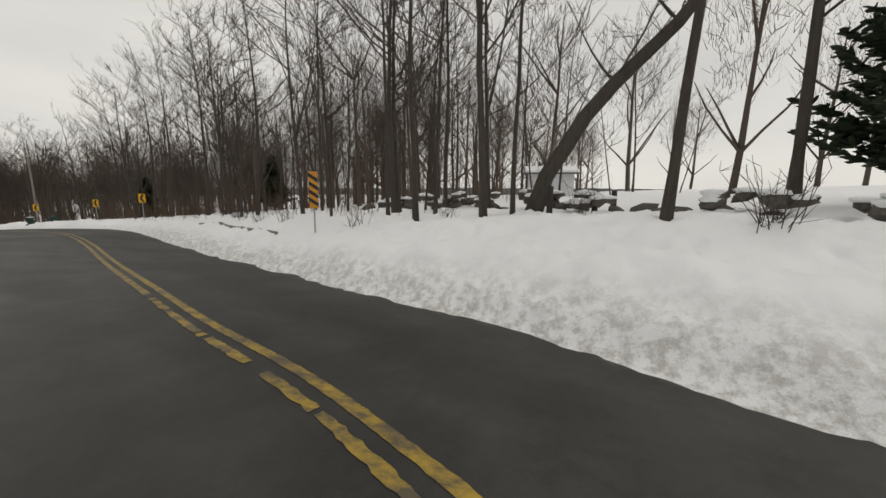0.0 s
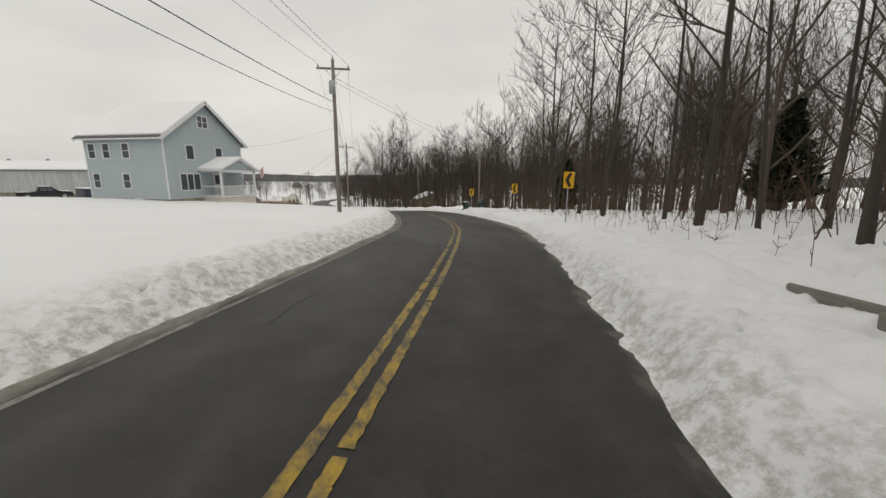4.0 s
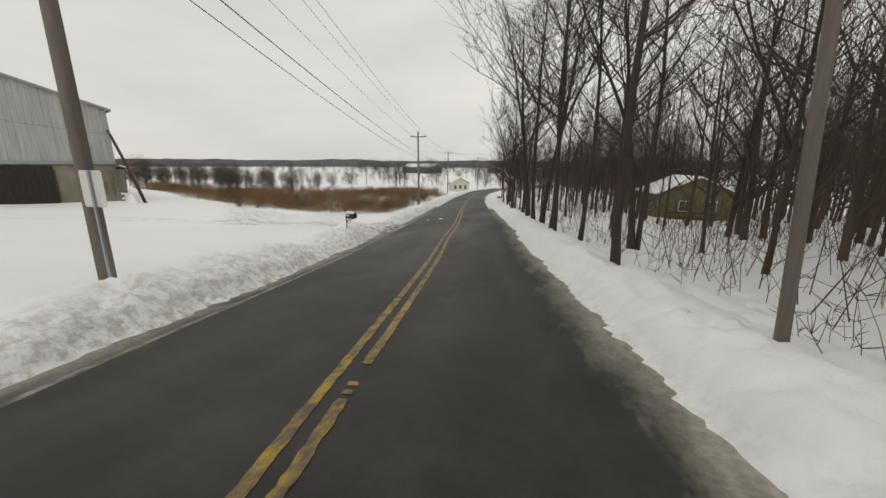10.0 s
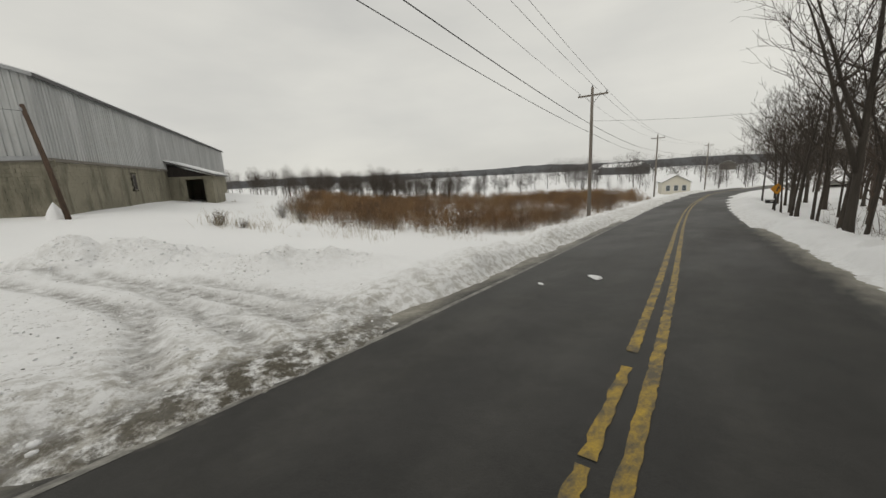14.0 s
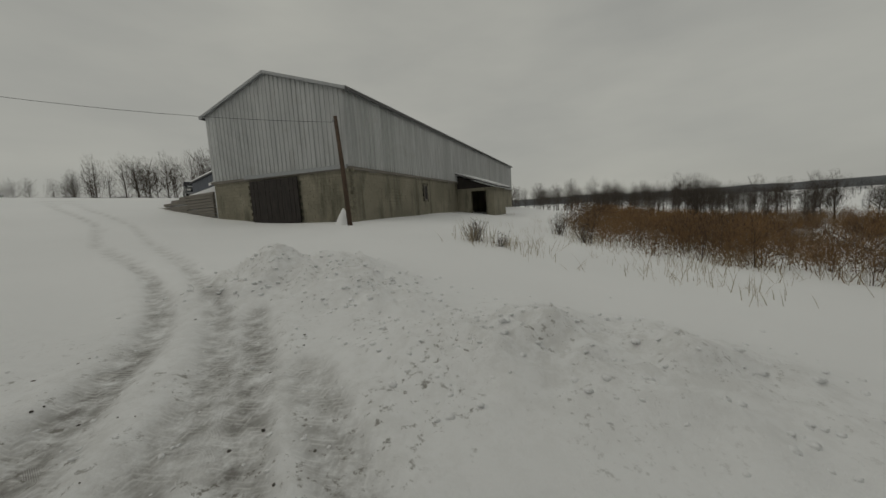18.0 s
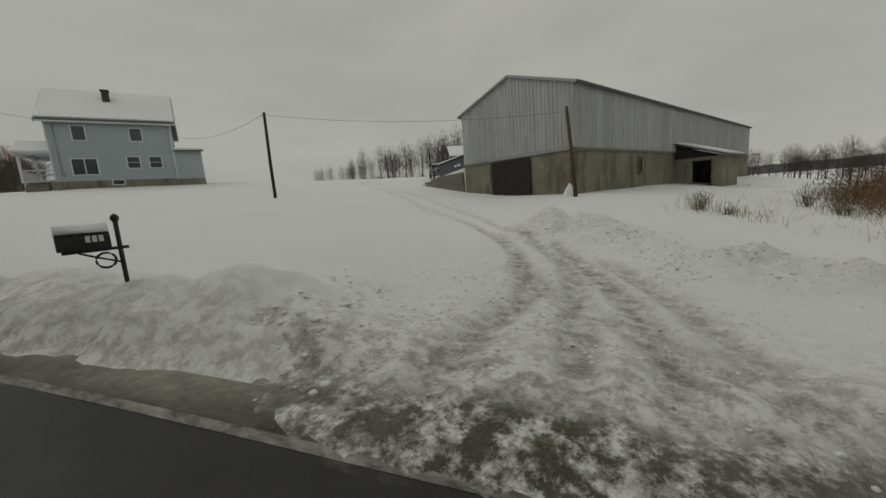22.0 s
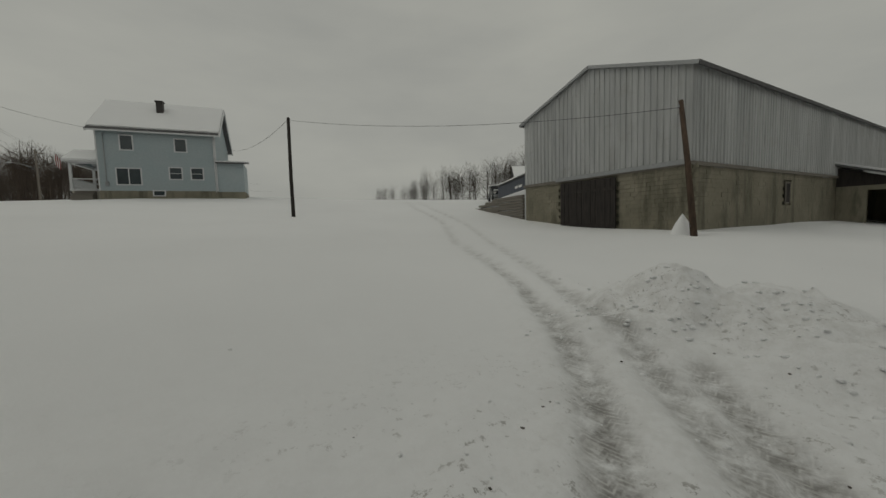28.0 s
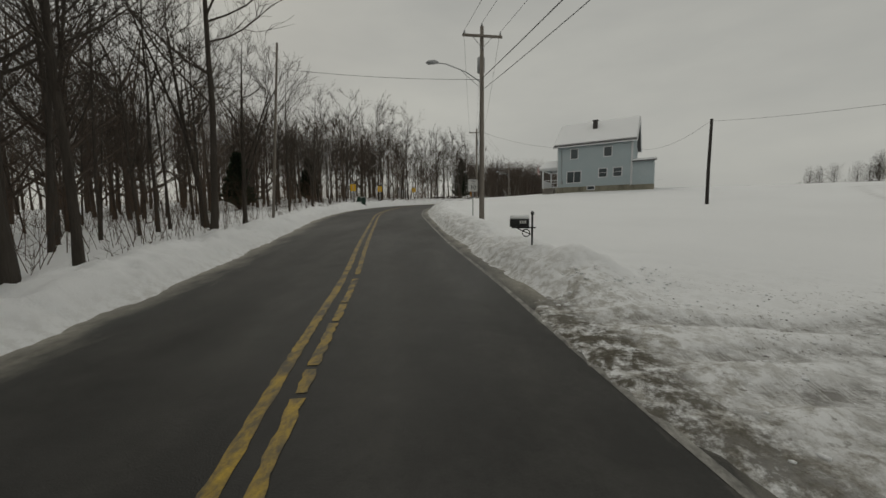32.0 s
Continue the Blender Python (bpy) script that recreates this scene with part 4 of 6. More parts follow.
# ---- the barn ----
def barn():
    B = frame_at(-29.84, 67.44, -3.75, (-0.944, 0.33))
    b = thing("barn", B, "long grey metal-sided barn on a concrete block base", "barn")
    L, W, K, E, A = 48.5, 10.3, 3.05, 7.1, 8.8
    part("inner_wall", boxes((0.12, 0.12, -1.5, L - 0.12, W - 0.12, K)), "mortar", b)
    part("upper_wall", boxes((0.08, 0.08, K, L - 0.08, W - 0.08, E - 0.05)), "metal", b)
    part("gable", prism(bmesh.new(), [(0.08, E - 0.05), (W - 0.08, E - 0.05), (W / 2, A - 0.08)], "x", 0.08, L - 0.08), "metal", b)

    def ribs(a, c, out, top):
        """Corrugated sheet between two ends; top(u) gives its height at the part u of the way."""
        a, c, out = Vector(a), Vector(c), Vector(out)
        ln = (c - a).length
        n = int(ln / 0.30)
        vs, fs = [], []
        prof = ((0.0, 0.0), (0.62, 0.0), (0.72, 0.045), (0.9, 0.045))
        skew = random.Random(int(ln * 10))
        for first in range(0, n, 3):
            last = min(n, first + 3)
            pts = [((i + u) / n, o) for i in range(first, last) for u, o in prof] + [(last / n, 0.0)]
            push, drop = skew.uniform(0.004, 0.016), skew.uniform(0.0, 0.10)
            vs = []
            for u, o in pts:
                p = a + (c - a) * u + out * (o + push)
                vs += [(p.x, p.y, K - 0.04 - drop), (p.x, p.y, top(u))]
            fs = [(2 * i, 2 * i + 2, 2 * i + 3, 2 * i + 1) for i in range(len(pts) - 1)]
            mesh_object("siding_panel", vs, fs, "metal", b)
    gab = lambda u: E + (A - E) * (1 - abs(2 * u - 1))
    flat = lambda u: E
    ribs((0.0, W), (0.0, 0.0), (-1, 0), gab)
    ribs((0.0, 0.0), (L, 0.0), (0, -1), flat)
    ribs((L, W), (0.0, W), (0, 1), flat)
    ribs((L, 0.0), (L, W), (1, 0), gab)
    for s, y in ((-1, 0.0), (1, W)):
        roof_slab("roof", b, -0.2, L + 0.2, y + s * 0.25, E - 0.06, W / 2, A + 0.02, 0.09, "roofmetal", "grey sheet metal roof")
        roof_slab("roof_snow", b, 0.5, L, y + s * 0.05, E + 0.09, W / 2, A + 0.12, 0.10, "snow", "thin snow on the barn roof")
        part("eave_trim", boxes((-0.22, y + s * 0.25 - 0.05, E - 0.14, L + 0.2, y + s * 0.25 + 0.05, E + 0.03)), "darkgrey", b)
        roof_slab("verge_trim", b, -0.24, -0.14, y + s * 0.25, E - 0.14, W / 2, A - 0.06, 0.14, "grey")
    for x in (6, 15, 24, 33, 42):
        rod("roof_vent", [(x, W / 2, A), (x, W / 2, A + 0.35), (x, W / 2, A + 0.36), (x, W / 2, A + 0.55)], [0.18, 0.18, 0.3, 0.26], "grey", b, 10)
    part("sill", boxes((-0.10, -0.10, K - 0.12, 0.0, W + 0.1, K + 0.04), (0.0, -0.10, K - 0.12, L, 0.0, K + 0.04)), "oldwood", b, "weathered board above the blocks")
    dx0, dx1, dh = 3.5, 7.1, 2.85
    part("lintel", boxes((-0.16, 0.1, K - 0.05, -0.02, dx1 + 0.4, K + 0.16)), "grey", b, "sliding door rail")
    for i in range(12):
        y = dx0 + (dx1 - dx0) * i / 12
        part("door_board", boxes((-0.16 - 0.008 * (i % 3), y + 0.008, -0.35 + 0.02 * (i % 4), -0.10, y + (dx1 - dx0) / 12 - 0.008, dh)), "darkwood", b)
    for zz in (0.3, 2.2):
        part("door_brace", boxes((-0.20, dx0, zz, -0.17, dx1, zz + 0.15)), "darkwood", b)
    slit = new("window")
    slit.parent = b
    slit.matrix_basis = pose(10.0, -0.03, 1.35)
    part("frame", boxes((-0.33, -0.02, -0.06, -0.26, 0.03, 1.12), (0.26, -0.02, -0.06, 0.33, 0.03, 1.12), (-0.26, -0.02, 1.05, 0.26, 0.03, 1.12), (-0.26, -0.02, -0.06, 0.26, 0.03, 0.0)), "oldwood", slit)
    part("pane", boxes((-0.26, 0.0, 0.0, 0.26, 0.02, 1.05)), "darkwood", slit, "dark boarded opening")
    # lean-to
    x0, x1, d = 18.0, 23.5, 3.7
    th = 0.2
    part("lean_to_wall", boxes((x0, -d, -1.2, x0 + th, -2.9, 2.35), (x0, -1.4, -1.2, x0 + th, 0, 2.35), (x0, -2.9, 2.05, x0 + th, -1.4, 2.35), (x0 + th, -d, -1.2, x1, -d + th, 2.35), (x1 - th, -d + th, -1.2, x1, 0, 2.35)), "block", b, "small block lean-to with an open doorway")
    part("lean_to_gable", prism(bmesh.new(), [(-d, 2.35), (0, 2.35), (0, 3.6)], "x", x0 + 0.02, x0 + 0.1), "darkwood", b)
    part("lean_to_floor", boxes((x0 + th, -d + th, -0.3, x1 - th, 0, -0.2)), "darkwood", b)
    roof_slab("lean_to_roof", b, x0 - 0.5, x1 + 0.4, -d - 0.5, 2.3, 0.0, 3.75, 0.12, "darkgrey")
    roof_slab("lean_to_snow", b, x0 - 0.45, x1 + 0.35, -d - 0.45, 2.45, 0.0, 3.88, 0.13, "snow", "snow on the lean-to roof")
    # block courses on the two walls that show
    rnd = random.Random(8)
    bl = boxes((0, -0.03, 0.003, 0.395, 0.06, 0.197), bevel=0.005)
    first = part("block", bl, "block", b)
    places = []
    for c in range(16):
        z = -0.2 + 0.2 * c
        y = -0.2 * (c % 2)
        while y < W:
            if not (dx0 - 0.25 < y < dx1 and z < dh - 0.1):
                places.append(pose(0.045, min(W - 0.02, y + 0.4), z, 0, 0, -90))
            y += 0.4
    near = places
    for i, m in enumerate(near[:300]):
        ob = first if i == 0 else first.copy()
        if i:
            scene.collection.objects.link(ob)
        m = m @ pose(0, rnd.uniform(-0.008, 0.008), 0)
        ob.matrix_basis = m
    vs, fs = [], []
    rest = near[300:]
    for c in range(16):
        z = -0.2 + 0.2 * c
        x = -0.2 * (c % 2)
        while x < L:
            if not (9.5 < x + 0.2 < 10.5 and 1.1 < z < 2.5) and not (x0 < x < x1):
                rest.append(pose(x, 0.045, z))
            x += 0.4
    for m in rest:
        o = rnd.uniform(-0.008, 0.008)
        k = len(vs)
        vs += [tuple(m @ Vector((u, v + o, w))) for v in (-0.03, 0.05) for u, w in ((0, 0.003), (0.395, 0.003), (0.395, 0.197), (0, 0.197))]
        fs += [(k, k + 1, k + 2, k + 3), (k, k + 4, k + 5, k + 1), (k + 1, k + 5, k + 6, k + 2), (k + 2, k + 6, k + 7, k + 3), (k + 3, k + 7, k + 4, k)]
    tagged(mesh_object("block_course", vs, fs, "block", b), kind="stuff")
    # timber ramp wall beside the barn
    r = thing("retaining_wall", pose(0, 0, 0), "stacked grey timber retaining wall with snow behind it", "retaining wall")
    a, c = Vector((-33.6, 57.4)), Vector((-38.8, 49.2))
    dirn = (c - a).normalized()
    ang = math.degrees(math.atan2(dirn.y, dirn.x))
    ln = (c - a).length
    rw = random.Random(3)
    for k in range(11):
        lo = -3.42 + 0.2 * k
        run = ln * (1.0 - max(0.0, lo + 2.05) * 0.75)
        x = 0.0
        while x < run - 0.2:
            e = min(run, x + rw.uniform(2.2, 4.2))
            part("timber", boxes((x + 0.01, -0.1 + rw.uniform(-0.02, 0.02), 0.0, e, 0.1, 0.18), bevel=0.02), "oldwood", r).matrix_basis = pose(a.x, a.y, lo + 0.02, 0, 0.6 * rw.uniform(-1, 1), ang)
            x = e
    for x in (0.3, 2.6, 5.2):
        part("stake", boxes((x, -0.22, -1.2, x + 0.16, -0.1, 0.75 - 0.11 * x), bevel=0.015), "oldwood", r).matrix_basis = pose(a.x, a.y, -2.4, 0, 0, ang)
    bm = bmesh.new()
    prism(bm, [(-0.1, -1.0), (ln + 0.8, -0.2), (ln + 0.8, 0.42), (ln * 0.5, 1.08), (-0.1, 1.5)], "y", 0.06, 7.0)
    ob = part("snow_bank", bm, "snow", None, "", True)
    tagged(ob, "smooth snow bank filling the ramp beside the barn", "snow bank", kind="structure")
    ob.matrix_basis = pose(a.x, a.y, -2.35, 0, 0, ang) @ Matrix.Diagonal((1, -1, 1, 1))


barn()


def leaning_pole():
    p = thing("leaning_pole", pose(-27.63, 67.82, -3.55), "rusty brown pole leaning against the barn corner", "pole")
    rod("shaft", [(0, 0, -0.4), (-0.86, -0.38, 2.7), (-1.69, -0.77, 5.35)], [0.125, 0.11, 0.095], "rustpole", p, 10)
    for z, s in ((4.8, 1), (5.05, -1)):
        rod("insulator", [(-1.56 - 0.12 * s, -0.80, z), (-1.56 - 0.12 * s, -0.84, z + 0.16)], [0.05, 0.035], "grey", p)
    vs, fs = [], []
    for k in range(12):
        w = 2 * math.pi * k / 12
        for f, z in ((0.85, -0.3), (0.42, 0.28), (0.10, 0.6)):
            vs.append((0.75 * f * math.cos(w) - 0.75, 0.6 * f * math.sin(w) - 0.5, z))
    vs.append((-0.75, -0.5, 0.68))
    for k in range(12):
        n = (k + 1) % 12
        fs += [(3 * k, 3 * n, 3 * n + 1, 3 * k + 1), (3 * k + 1, 3 * n + 1, 3 * n + 2, 3 * k + 2), (3 * k + 2, 3 * n + 2, 36)]
    tagged(mesh_object("snow_cone", vs, fs, "snow", p, "pointed cone of snow at the foot", True))


leaning_pole()


# ---- poles, lamps and wires ----
def utility_pole(x, y, top, road_dir, lamp=False, transformer=False, arm=True, z=None, lean=(0, 0), label=None, thick=1.0):
    z = land_at(x, y) if z is None else z
    p = thing("utility_pole", frame_at(x, y, z, (road_dir[1], -road_dir[0])), label or "weathered wooden utility pole with a crossarm, standing in the snow", "utility pole", "utility poles")
    h = top - z
    rod("shaft", [(0, 0, -0.5), (lean[0] * 0.5, lean[1] * 0.5, h * 0.5), (lean[0], lean[1], h + 0.6)], [0.17 * thick, 0.145 * thick, 0.115 * thick], "pole", p, 12)
    if arm:
        part("crossarm", boxes((-1.22, 0.10, h - 0.07, 1.22, 0.21, h + 0.07), bevel=0.015), "pole", p)
        for u in (-0.6, 0.6):
            rod("arm_brace", [(u, 0.14, h - 0.05), (0, 0.14, h - 0.7)], [0.018, 0.018], "grey", p, 5)
        for u in (-1.1, 1.1, 0.0):
            zz = h + 0.07 if u else h + 0.6
            rod("insulator", [(u, 0.15 if u else 0, zz), (u, 0.15 if u else 0, zz + 0.1), (u, 0.15 if u else 0, zz + 0.22)], [0.04, 0.065, 0.03], "grey", p, 8)
    if transformer:
        rod("transformer", [(-0.05, -0.42, h - 1.9), (-0.05, -0.42, h - 1.86), (-0.05, -0.42, h - 1.05), (-0.05, -0.42, h - 0.98)], [0.2, 0.24, 0.24, 0.18], "grey", p, 12, "grey transformer can")
    if lamp:
        lz = h - 2.6
        rod("lamp_arm", [(0.1, 0, lz), (1.0, 0, lz + 0.55), (2.2, 0, lz + 0.95), (2.75, 0, lz + 0.98)], [0.035, 0.03, 0.03, 0.03], "grey", p, 6)
        rod("arm_brace", [(0.1, 0, lz - 0.35), (1.3, 0, lz + 0.62)], [0.015, 0.015], "grey", p, 5)
        rod("lamp_head", [(2.65, 0, lz + 1.0), (2.9, 0, lz + 1.03), (3.25, 0, lz + 0.98), (3.4, 0, lz + 0.95)], [0.05, 0.14, 0.13, 0.04], "grey", p, 8, "grey street lamp head")
    return p


def wire(name, a, b, sag, r=0.010, mat="black", n=14):
    pts = []
    for i in range(n + 1):
        u = i / n
        q = Vector(a).lerp(Vector(b), u)
        q.z -= 4 * sag * u * (1 - u)
        pts.append(q)
    return tagged(rod(name, pts, [r] * len(pts), mat, None, 4, smooth=False), "thin black overhead wire between the poles", "wire", "overhead wires")


POLES = [(-12.5, -18.1, 10.0, True), (-4.75, 16.4, 10.4, False), (-5.5, 53.4, 7.65, True), (-18.5, 101.4, 3.5, False), (-31.0, 152, 2.6, False), (-33.0, 195, 2.0, False)]


def along(x, y):
    dx, dy = x - LINE[:, 0], y - LINE[:, 1]
    i = int(np.argmin(dx * dx + dy * dy))
    return LINE_T[i]


for i, (x, y, top, lamp) in enumerate(POLES):
    utility_pole(x, y, top, along(x, y), lamp, i == 2 or i == 1, True)
utility_pole(7.6, 54.7, 6.9, along(7.6, 54.7), arm=False, lean=(-0.75, 0.0), thick=0.55, label="bare grey pole leaning among the roadside trees")
utility_pole(-2.8, 113.0, 1.6, along(-2.8, 113.0), arm=False, label="bare grey pole beside the roadside trees")
utility_pole(16.9, 47.5, 7.7, along(16.9, 47.5), arm=True, label="wooden utility pole with a crossarm among the trees")
PREV = (-44, -53, 12.0)
pts = [PREV] + [(x, y, t) for x, y, t, _ in POLES]
for a, b in zip(pts, pts[1:]):
    ta, tb = along(*a[:2]), along(*b[:2])
    for u in (-1.1, 1.1, 0.0):
        e = 0.3 if u else 0.82
        wire("power_line", (a[0] + u * ta[1], a[1] - u * ta[0], a[2] + e), (b[0] + u * tb[1], b[1] - u * tb[0], b[2] + e), 0.55)
    wire("cable", (a[0], a[1], a[2] - 2.4), (b[0], b[1], b[2] - 2.4), 0.5, 0.02)
    wire("cable", (a[0], a[1], a[2] - 3.1), (b[0], b[1], b[2] - 3.1), 0.6, 0.015)
for a, b, s in (((-4.9, 28.5, 8.0), (-15.7, 28.8, 5.4), 0.5), ((-4.75, 16.4, 9.8), (16.9, 47.5, 8.0), 0.5), ((-4.75, 16.4, 9.5), (16.9, 47.5, 7.6), 0.6), ((-25.0, 28.8, 5.0), (-22.3, 47.1, 3.8), 0.7), ((-22.3, 47.1, 3.75), (-29.2, 67.1, 1.5), 0.55),
                ((-18.5, 101.4, 1.4), (-2.8, 113.0, 1.2), 0.3), ((-5.5, 53.4, 5.2), (7.2, 54.7, 6.0), 0.2), ((-12.5, -18.1, 8.9), (-45, -13, 6.5), 1.0), ((-12.5, -18.1, 8.5), (-52, -23, 6.0), 1.0)):
    wire("service_wire", a, b, s, 0.011)
rod_can = tagged(rod("splice_case", [(-12.15, -15.6, 7.22), (-12.07, -15.4, 7.21), (-11.75, -14.6, 7.17), (-11.67, -14.4, 7.16)], [0.05, 0.13, 0.13, 0.05], "black", None, 8), "black splice case hanging on the overhead cable", "splice case")
e = thing("yard_pole", pose(-22.3, 47.1, land_at(-22.3, 47.1)), "plain dark wooden pole in the snowy field", "pole")
rod("shaft", [(0, 0, -0.5), (0.02, 0, 2.5), (0.0, 0.05, 6.2)], [0.12, 0.11, 0.095], "blackpole", e, 10)


# ---- signs ----
def lettering(parent, text, size, m, mat):
    cu = bpy.data.curves.new("text", "FONT")
    cu.body, cu.size, cu.align_x, cu.align_y = text, size, "CENTER", "CENTER"
    tmp = bpy.data.objects.new("text", cu)
    me = bpy.data.meshes.new_from_object(tmp)
    bpy.data.objects.remove(tmp)
    me.materials.clear()
    me.materials.append(M[mat])
    ob = new("lettering", me)
    ob.parent = parent
    ob.matrix_basis = m
    return ob


def plate(parent, w, h, mat, m, name="plate", cut=0.03, rot=0):
    bm = boxes((-w / 2, -0.004, -h / 2, w / 2, 0.004, h / 2))
    bmesh.ops.bevel(bm, geom=[e for e in bm.edges if abs((e.verts[0].co - e.verts[1].co).y) > 0.005], offset=cut, segments=3, affect="EDGES")
    ob = part(name, bm, mat, parent)
    ob.matrix_basis = m
    return ob


def post(parent, z0, z1):
    part("post", boxes((-0.03, 0.01, z0, 0.03, 0.05, z1), bevel=0.006), "grey", parent)


def chevron_sign(x, y, zc, face):
    z = land_at(x, y)
    s = thing("chevron_sign", pose(x, y, z, 0, 0, face), "yellow road sign with a black chevron on a steel post", "road sign", "chevron signs")
    c = zc - z
    post(s, -0.4, c + 0.4)
    plate(s, 0.68, 0.86, "sign_yellow", pose(0, 0, c))
    bm = bmesh.new()
    vs = [(0.22, 0.36), (-0.02, 0.36), (-0.24, 0.0), (-0.02, -0.36), (0.22, -0.36), (-0.0, 0.0)]
    lo, hi = [bm.verts.new((u, -0.005, v)) for u, v in vs], [bm.verts.new((u, -0.008, v)) for u, v in vs]
    for q in ((0, 1, 2, 5), (5, 2, 3, 4)):
        bm.faces.new([hi[i] for i in q])
    part("chevron", bm, "black", s).matrix_basis = pose(0, 0, c)


chevron_sign(7.9, 4.1, 2.37, 8)
chevron_sign(10.9, 18.2, 1.55, 18)
chevron_sign(10.7, 31.3, 0.72, 22)


def marker_sign():
    x, y = -2.7, -25.75
    z = land_at(x, y)
    s = thing("hazard_marker", pose(x, y, z, 0, 0, -36), "tall yellow hazard marker with black diagonal stripes", "road sign")
    w, h, c = 0.36, 1.5, 3.26 - z
    post(s, -0.4, c)
    plate(s, w, h, "orange", pose(0, 0, c), cut=0.02)
    for k in range(4):
        a = -h / 2 + 0.06 + 0.33 * k
        vs = [(-w / 2, -0.006, a + 0.24), (w / 2, -0.006, a), (w / 2, -0.006, min(h / 2, a + 0.16)), (-w / 2, -0.006, min(h / 2, a + 0.40))]
        mesh_object("stripe", vs, [(0, 1, 2, 3)], "black", s).matrix_basis = pose(0, 0, c)


marker_sign()


def speed_sign():
    x, y = -4.95, 53.2
    z = land_at(x, y)
    s = thing("speed_limit_sign", pose(x, y, z, 0, 0, 187), "white speed limit sign on a thin steel post", "road sign")
    c = -1.15 - z
    post(s, -0.4, c + 0.38)
    plate(s, 0.61, 0.76, "sign_white", pose(0, 0, c))
    for rows in (((-0.28, -0.006, -0.355, -0.265, -0.0045, 0.355), (0.265, -0.006, -0.355, 0.28, -0.0045, 0.355), (-0.28, -0.006, 0.34, 0.28, -0.0045, 0.355), (-0.28, -0.006, -0.355, 0.28, -0.0045, -0.34)),):
        part("border", boxes(*rows), "black", s).matrix_basis = pose(0, 0, c)
    for text, size, dz in (("SPEED", 0.135, 0.25), ("LIMIT", 0.135, 0.12), ("30", 0.40, -0.13)):
        lettering(s, text, size, pose(0, -0.007, c + dz, 90, 0, 0), "black")


speed_sign()


def curve_sign():
    x, y = -8.1, 118.3
    z = land_at(x, y)
    s = thing("curve_sign", pose(x, y, z, 0, 0, 8), "yellow diamond curve warning sign on a post", "road sign")
    post(s, -0.4, 2.0)
    plate(s, 0.76, 0.76, "orange", pose(0, 0, 2.0, 0, 45, 0))
    bm = boxes((-0.05, -0.008, -0.22, 0.05, -0.005, 0.05), (-0.05, -0.008, 0.0, 0.14, -0.005, 0.10), (0.06, -0.008, 0.0, 0.16, -0.005, 0.2))
    part("arrow", bm, "black", s).matrix_basis = pose(0, 0, 2.0)


curve_sign()


# ---- mailboxes and bins ----
def mailbox(x, y, face, label, ring=True):
    z = land_at(x, y)
    s = thing("mailbox", pose(x, y, z - 0.12, 0, 0, face), label, "mailbox", "mailboxes")
    rod("post", [(0, 0, 0.1), (0, 0, 1.2)], [0.03, 0.03], "black", s, 8)
    rod("finial", [(0, 0, 1.2), (0, 0, 1.25), (0, 0, 1.29), (0, 0, 1.33)], [0.03, 0.055, 0.05, 0.01], "black", s, 8)
    part("arm", boxes((-0.62, -0.025, 0.80, 0.1, 0.025, 0.845)), "black", s)
    n, vs = 10, []
    for u in (-0.66, -0.10):
        for k in range(n + 1):
            w = math.pi * k / n
            vs.append((u, -0.14 * math.cos(w), 0.99 + 0.13 * math.sin(w)))
        vs += [(u, 0.14, 0.85), (u, -0.14, 0.85)]
    m = n + 3
    fs = [tuple(range(m))[::-1], tuple(range(m, 2 * m))] + [(k, (k + 1) % m, m + (k + 1) % m, m + k) for k in range(m)]
    mesh_object("box", vs, fs, "black", s, "black rounded metal box")
    sn = [(u * 1.0, v * 0.86, 0.99 + (w - 0.99) * 1.0 + (0.05 if w > 1.0 else 0.02)) for u, v, w in vs]
    keep = [(k, k + 1, m + k + 1, m + k) for k in range(1, n - 1)]
    ob = mesh_object("snow_cap", sn, keep, "snow", s, "patchy snow on the box", True)
    ob.modifiers.new("thickness", "SOLIDIFY").thickness = 0.04
    for k in range(3):
        part("number_bar", boxes((-0.36 + 0.07 * k, -0.146, 0.95, -0.31 + 0.07 * k, -0.141, 1.04)), "sign_white", s)
        part("number_bar", boxes((-0.36 + 0.07 * k, 0.141, 0.95, -0.31 + 0.07 * k, 0.146, 1.04)), "sign_white", s)
    if ring:
        pts = [(-0.18 + 0.11 * math.cos(a), 0, 0.66 + 0.11 * math.sin(a)) for a in np.linspace(0, 2 * math.pi, 17)]
        rod("scroll_ring", pts, [0.018] * 17, "black", s, 6)
        rod("brace", [(0, 0, 0.6), (-0.28, 0, 0.72), (-0.45, 0, 0.8)], [0.015] * 3, "black", s, 6)


mailbox(-7.0, 65.1, 168, "black mailbox with a scroll bracket, dusted with snow", True)
x, y = on_road(110.0, 6.2)
mailbox(x, y, 20, "small dark mailbox beside the far road bend", False)


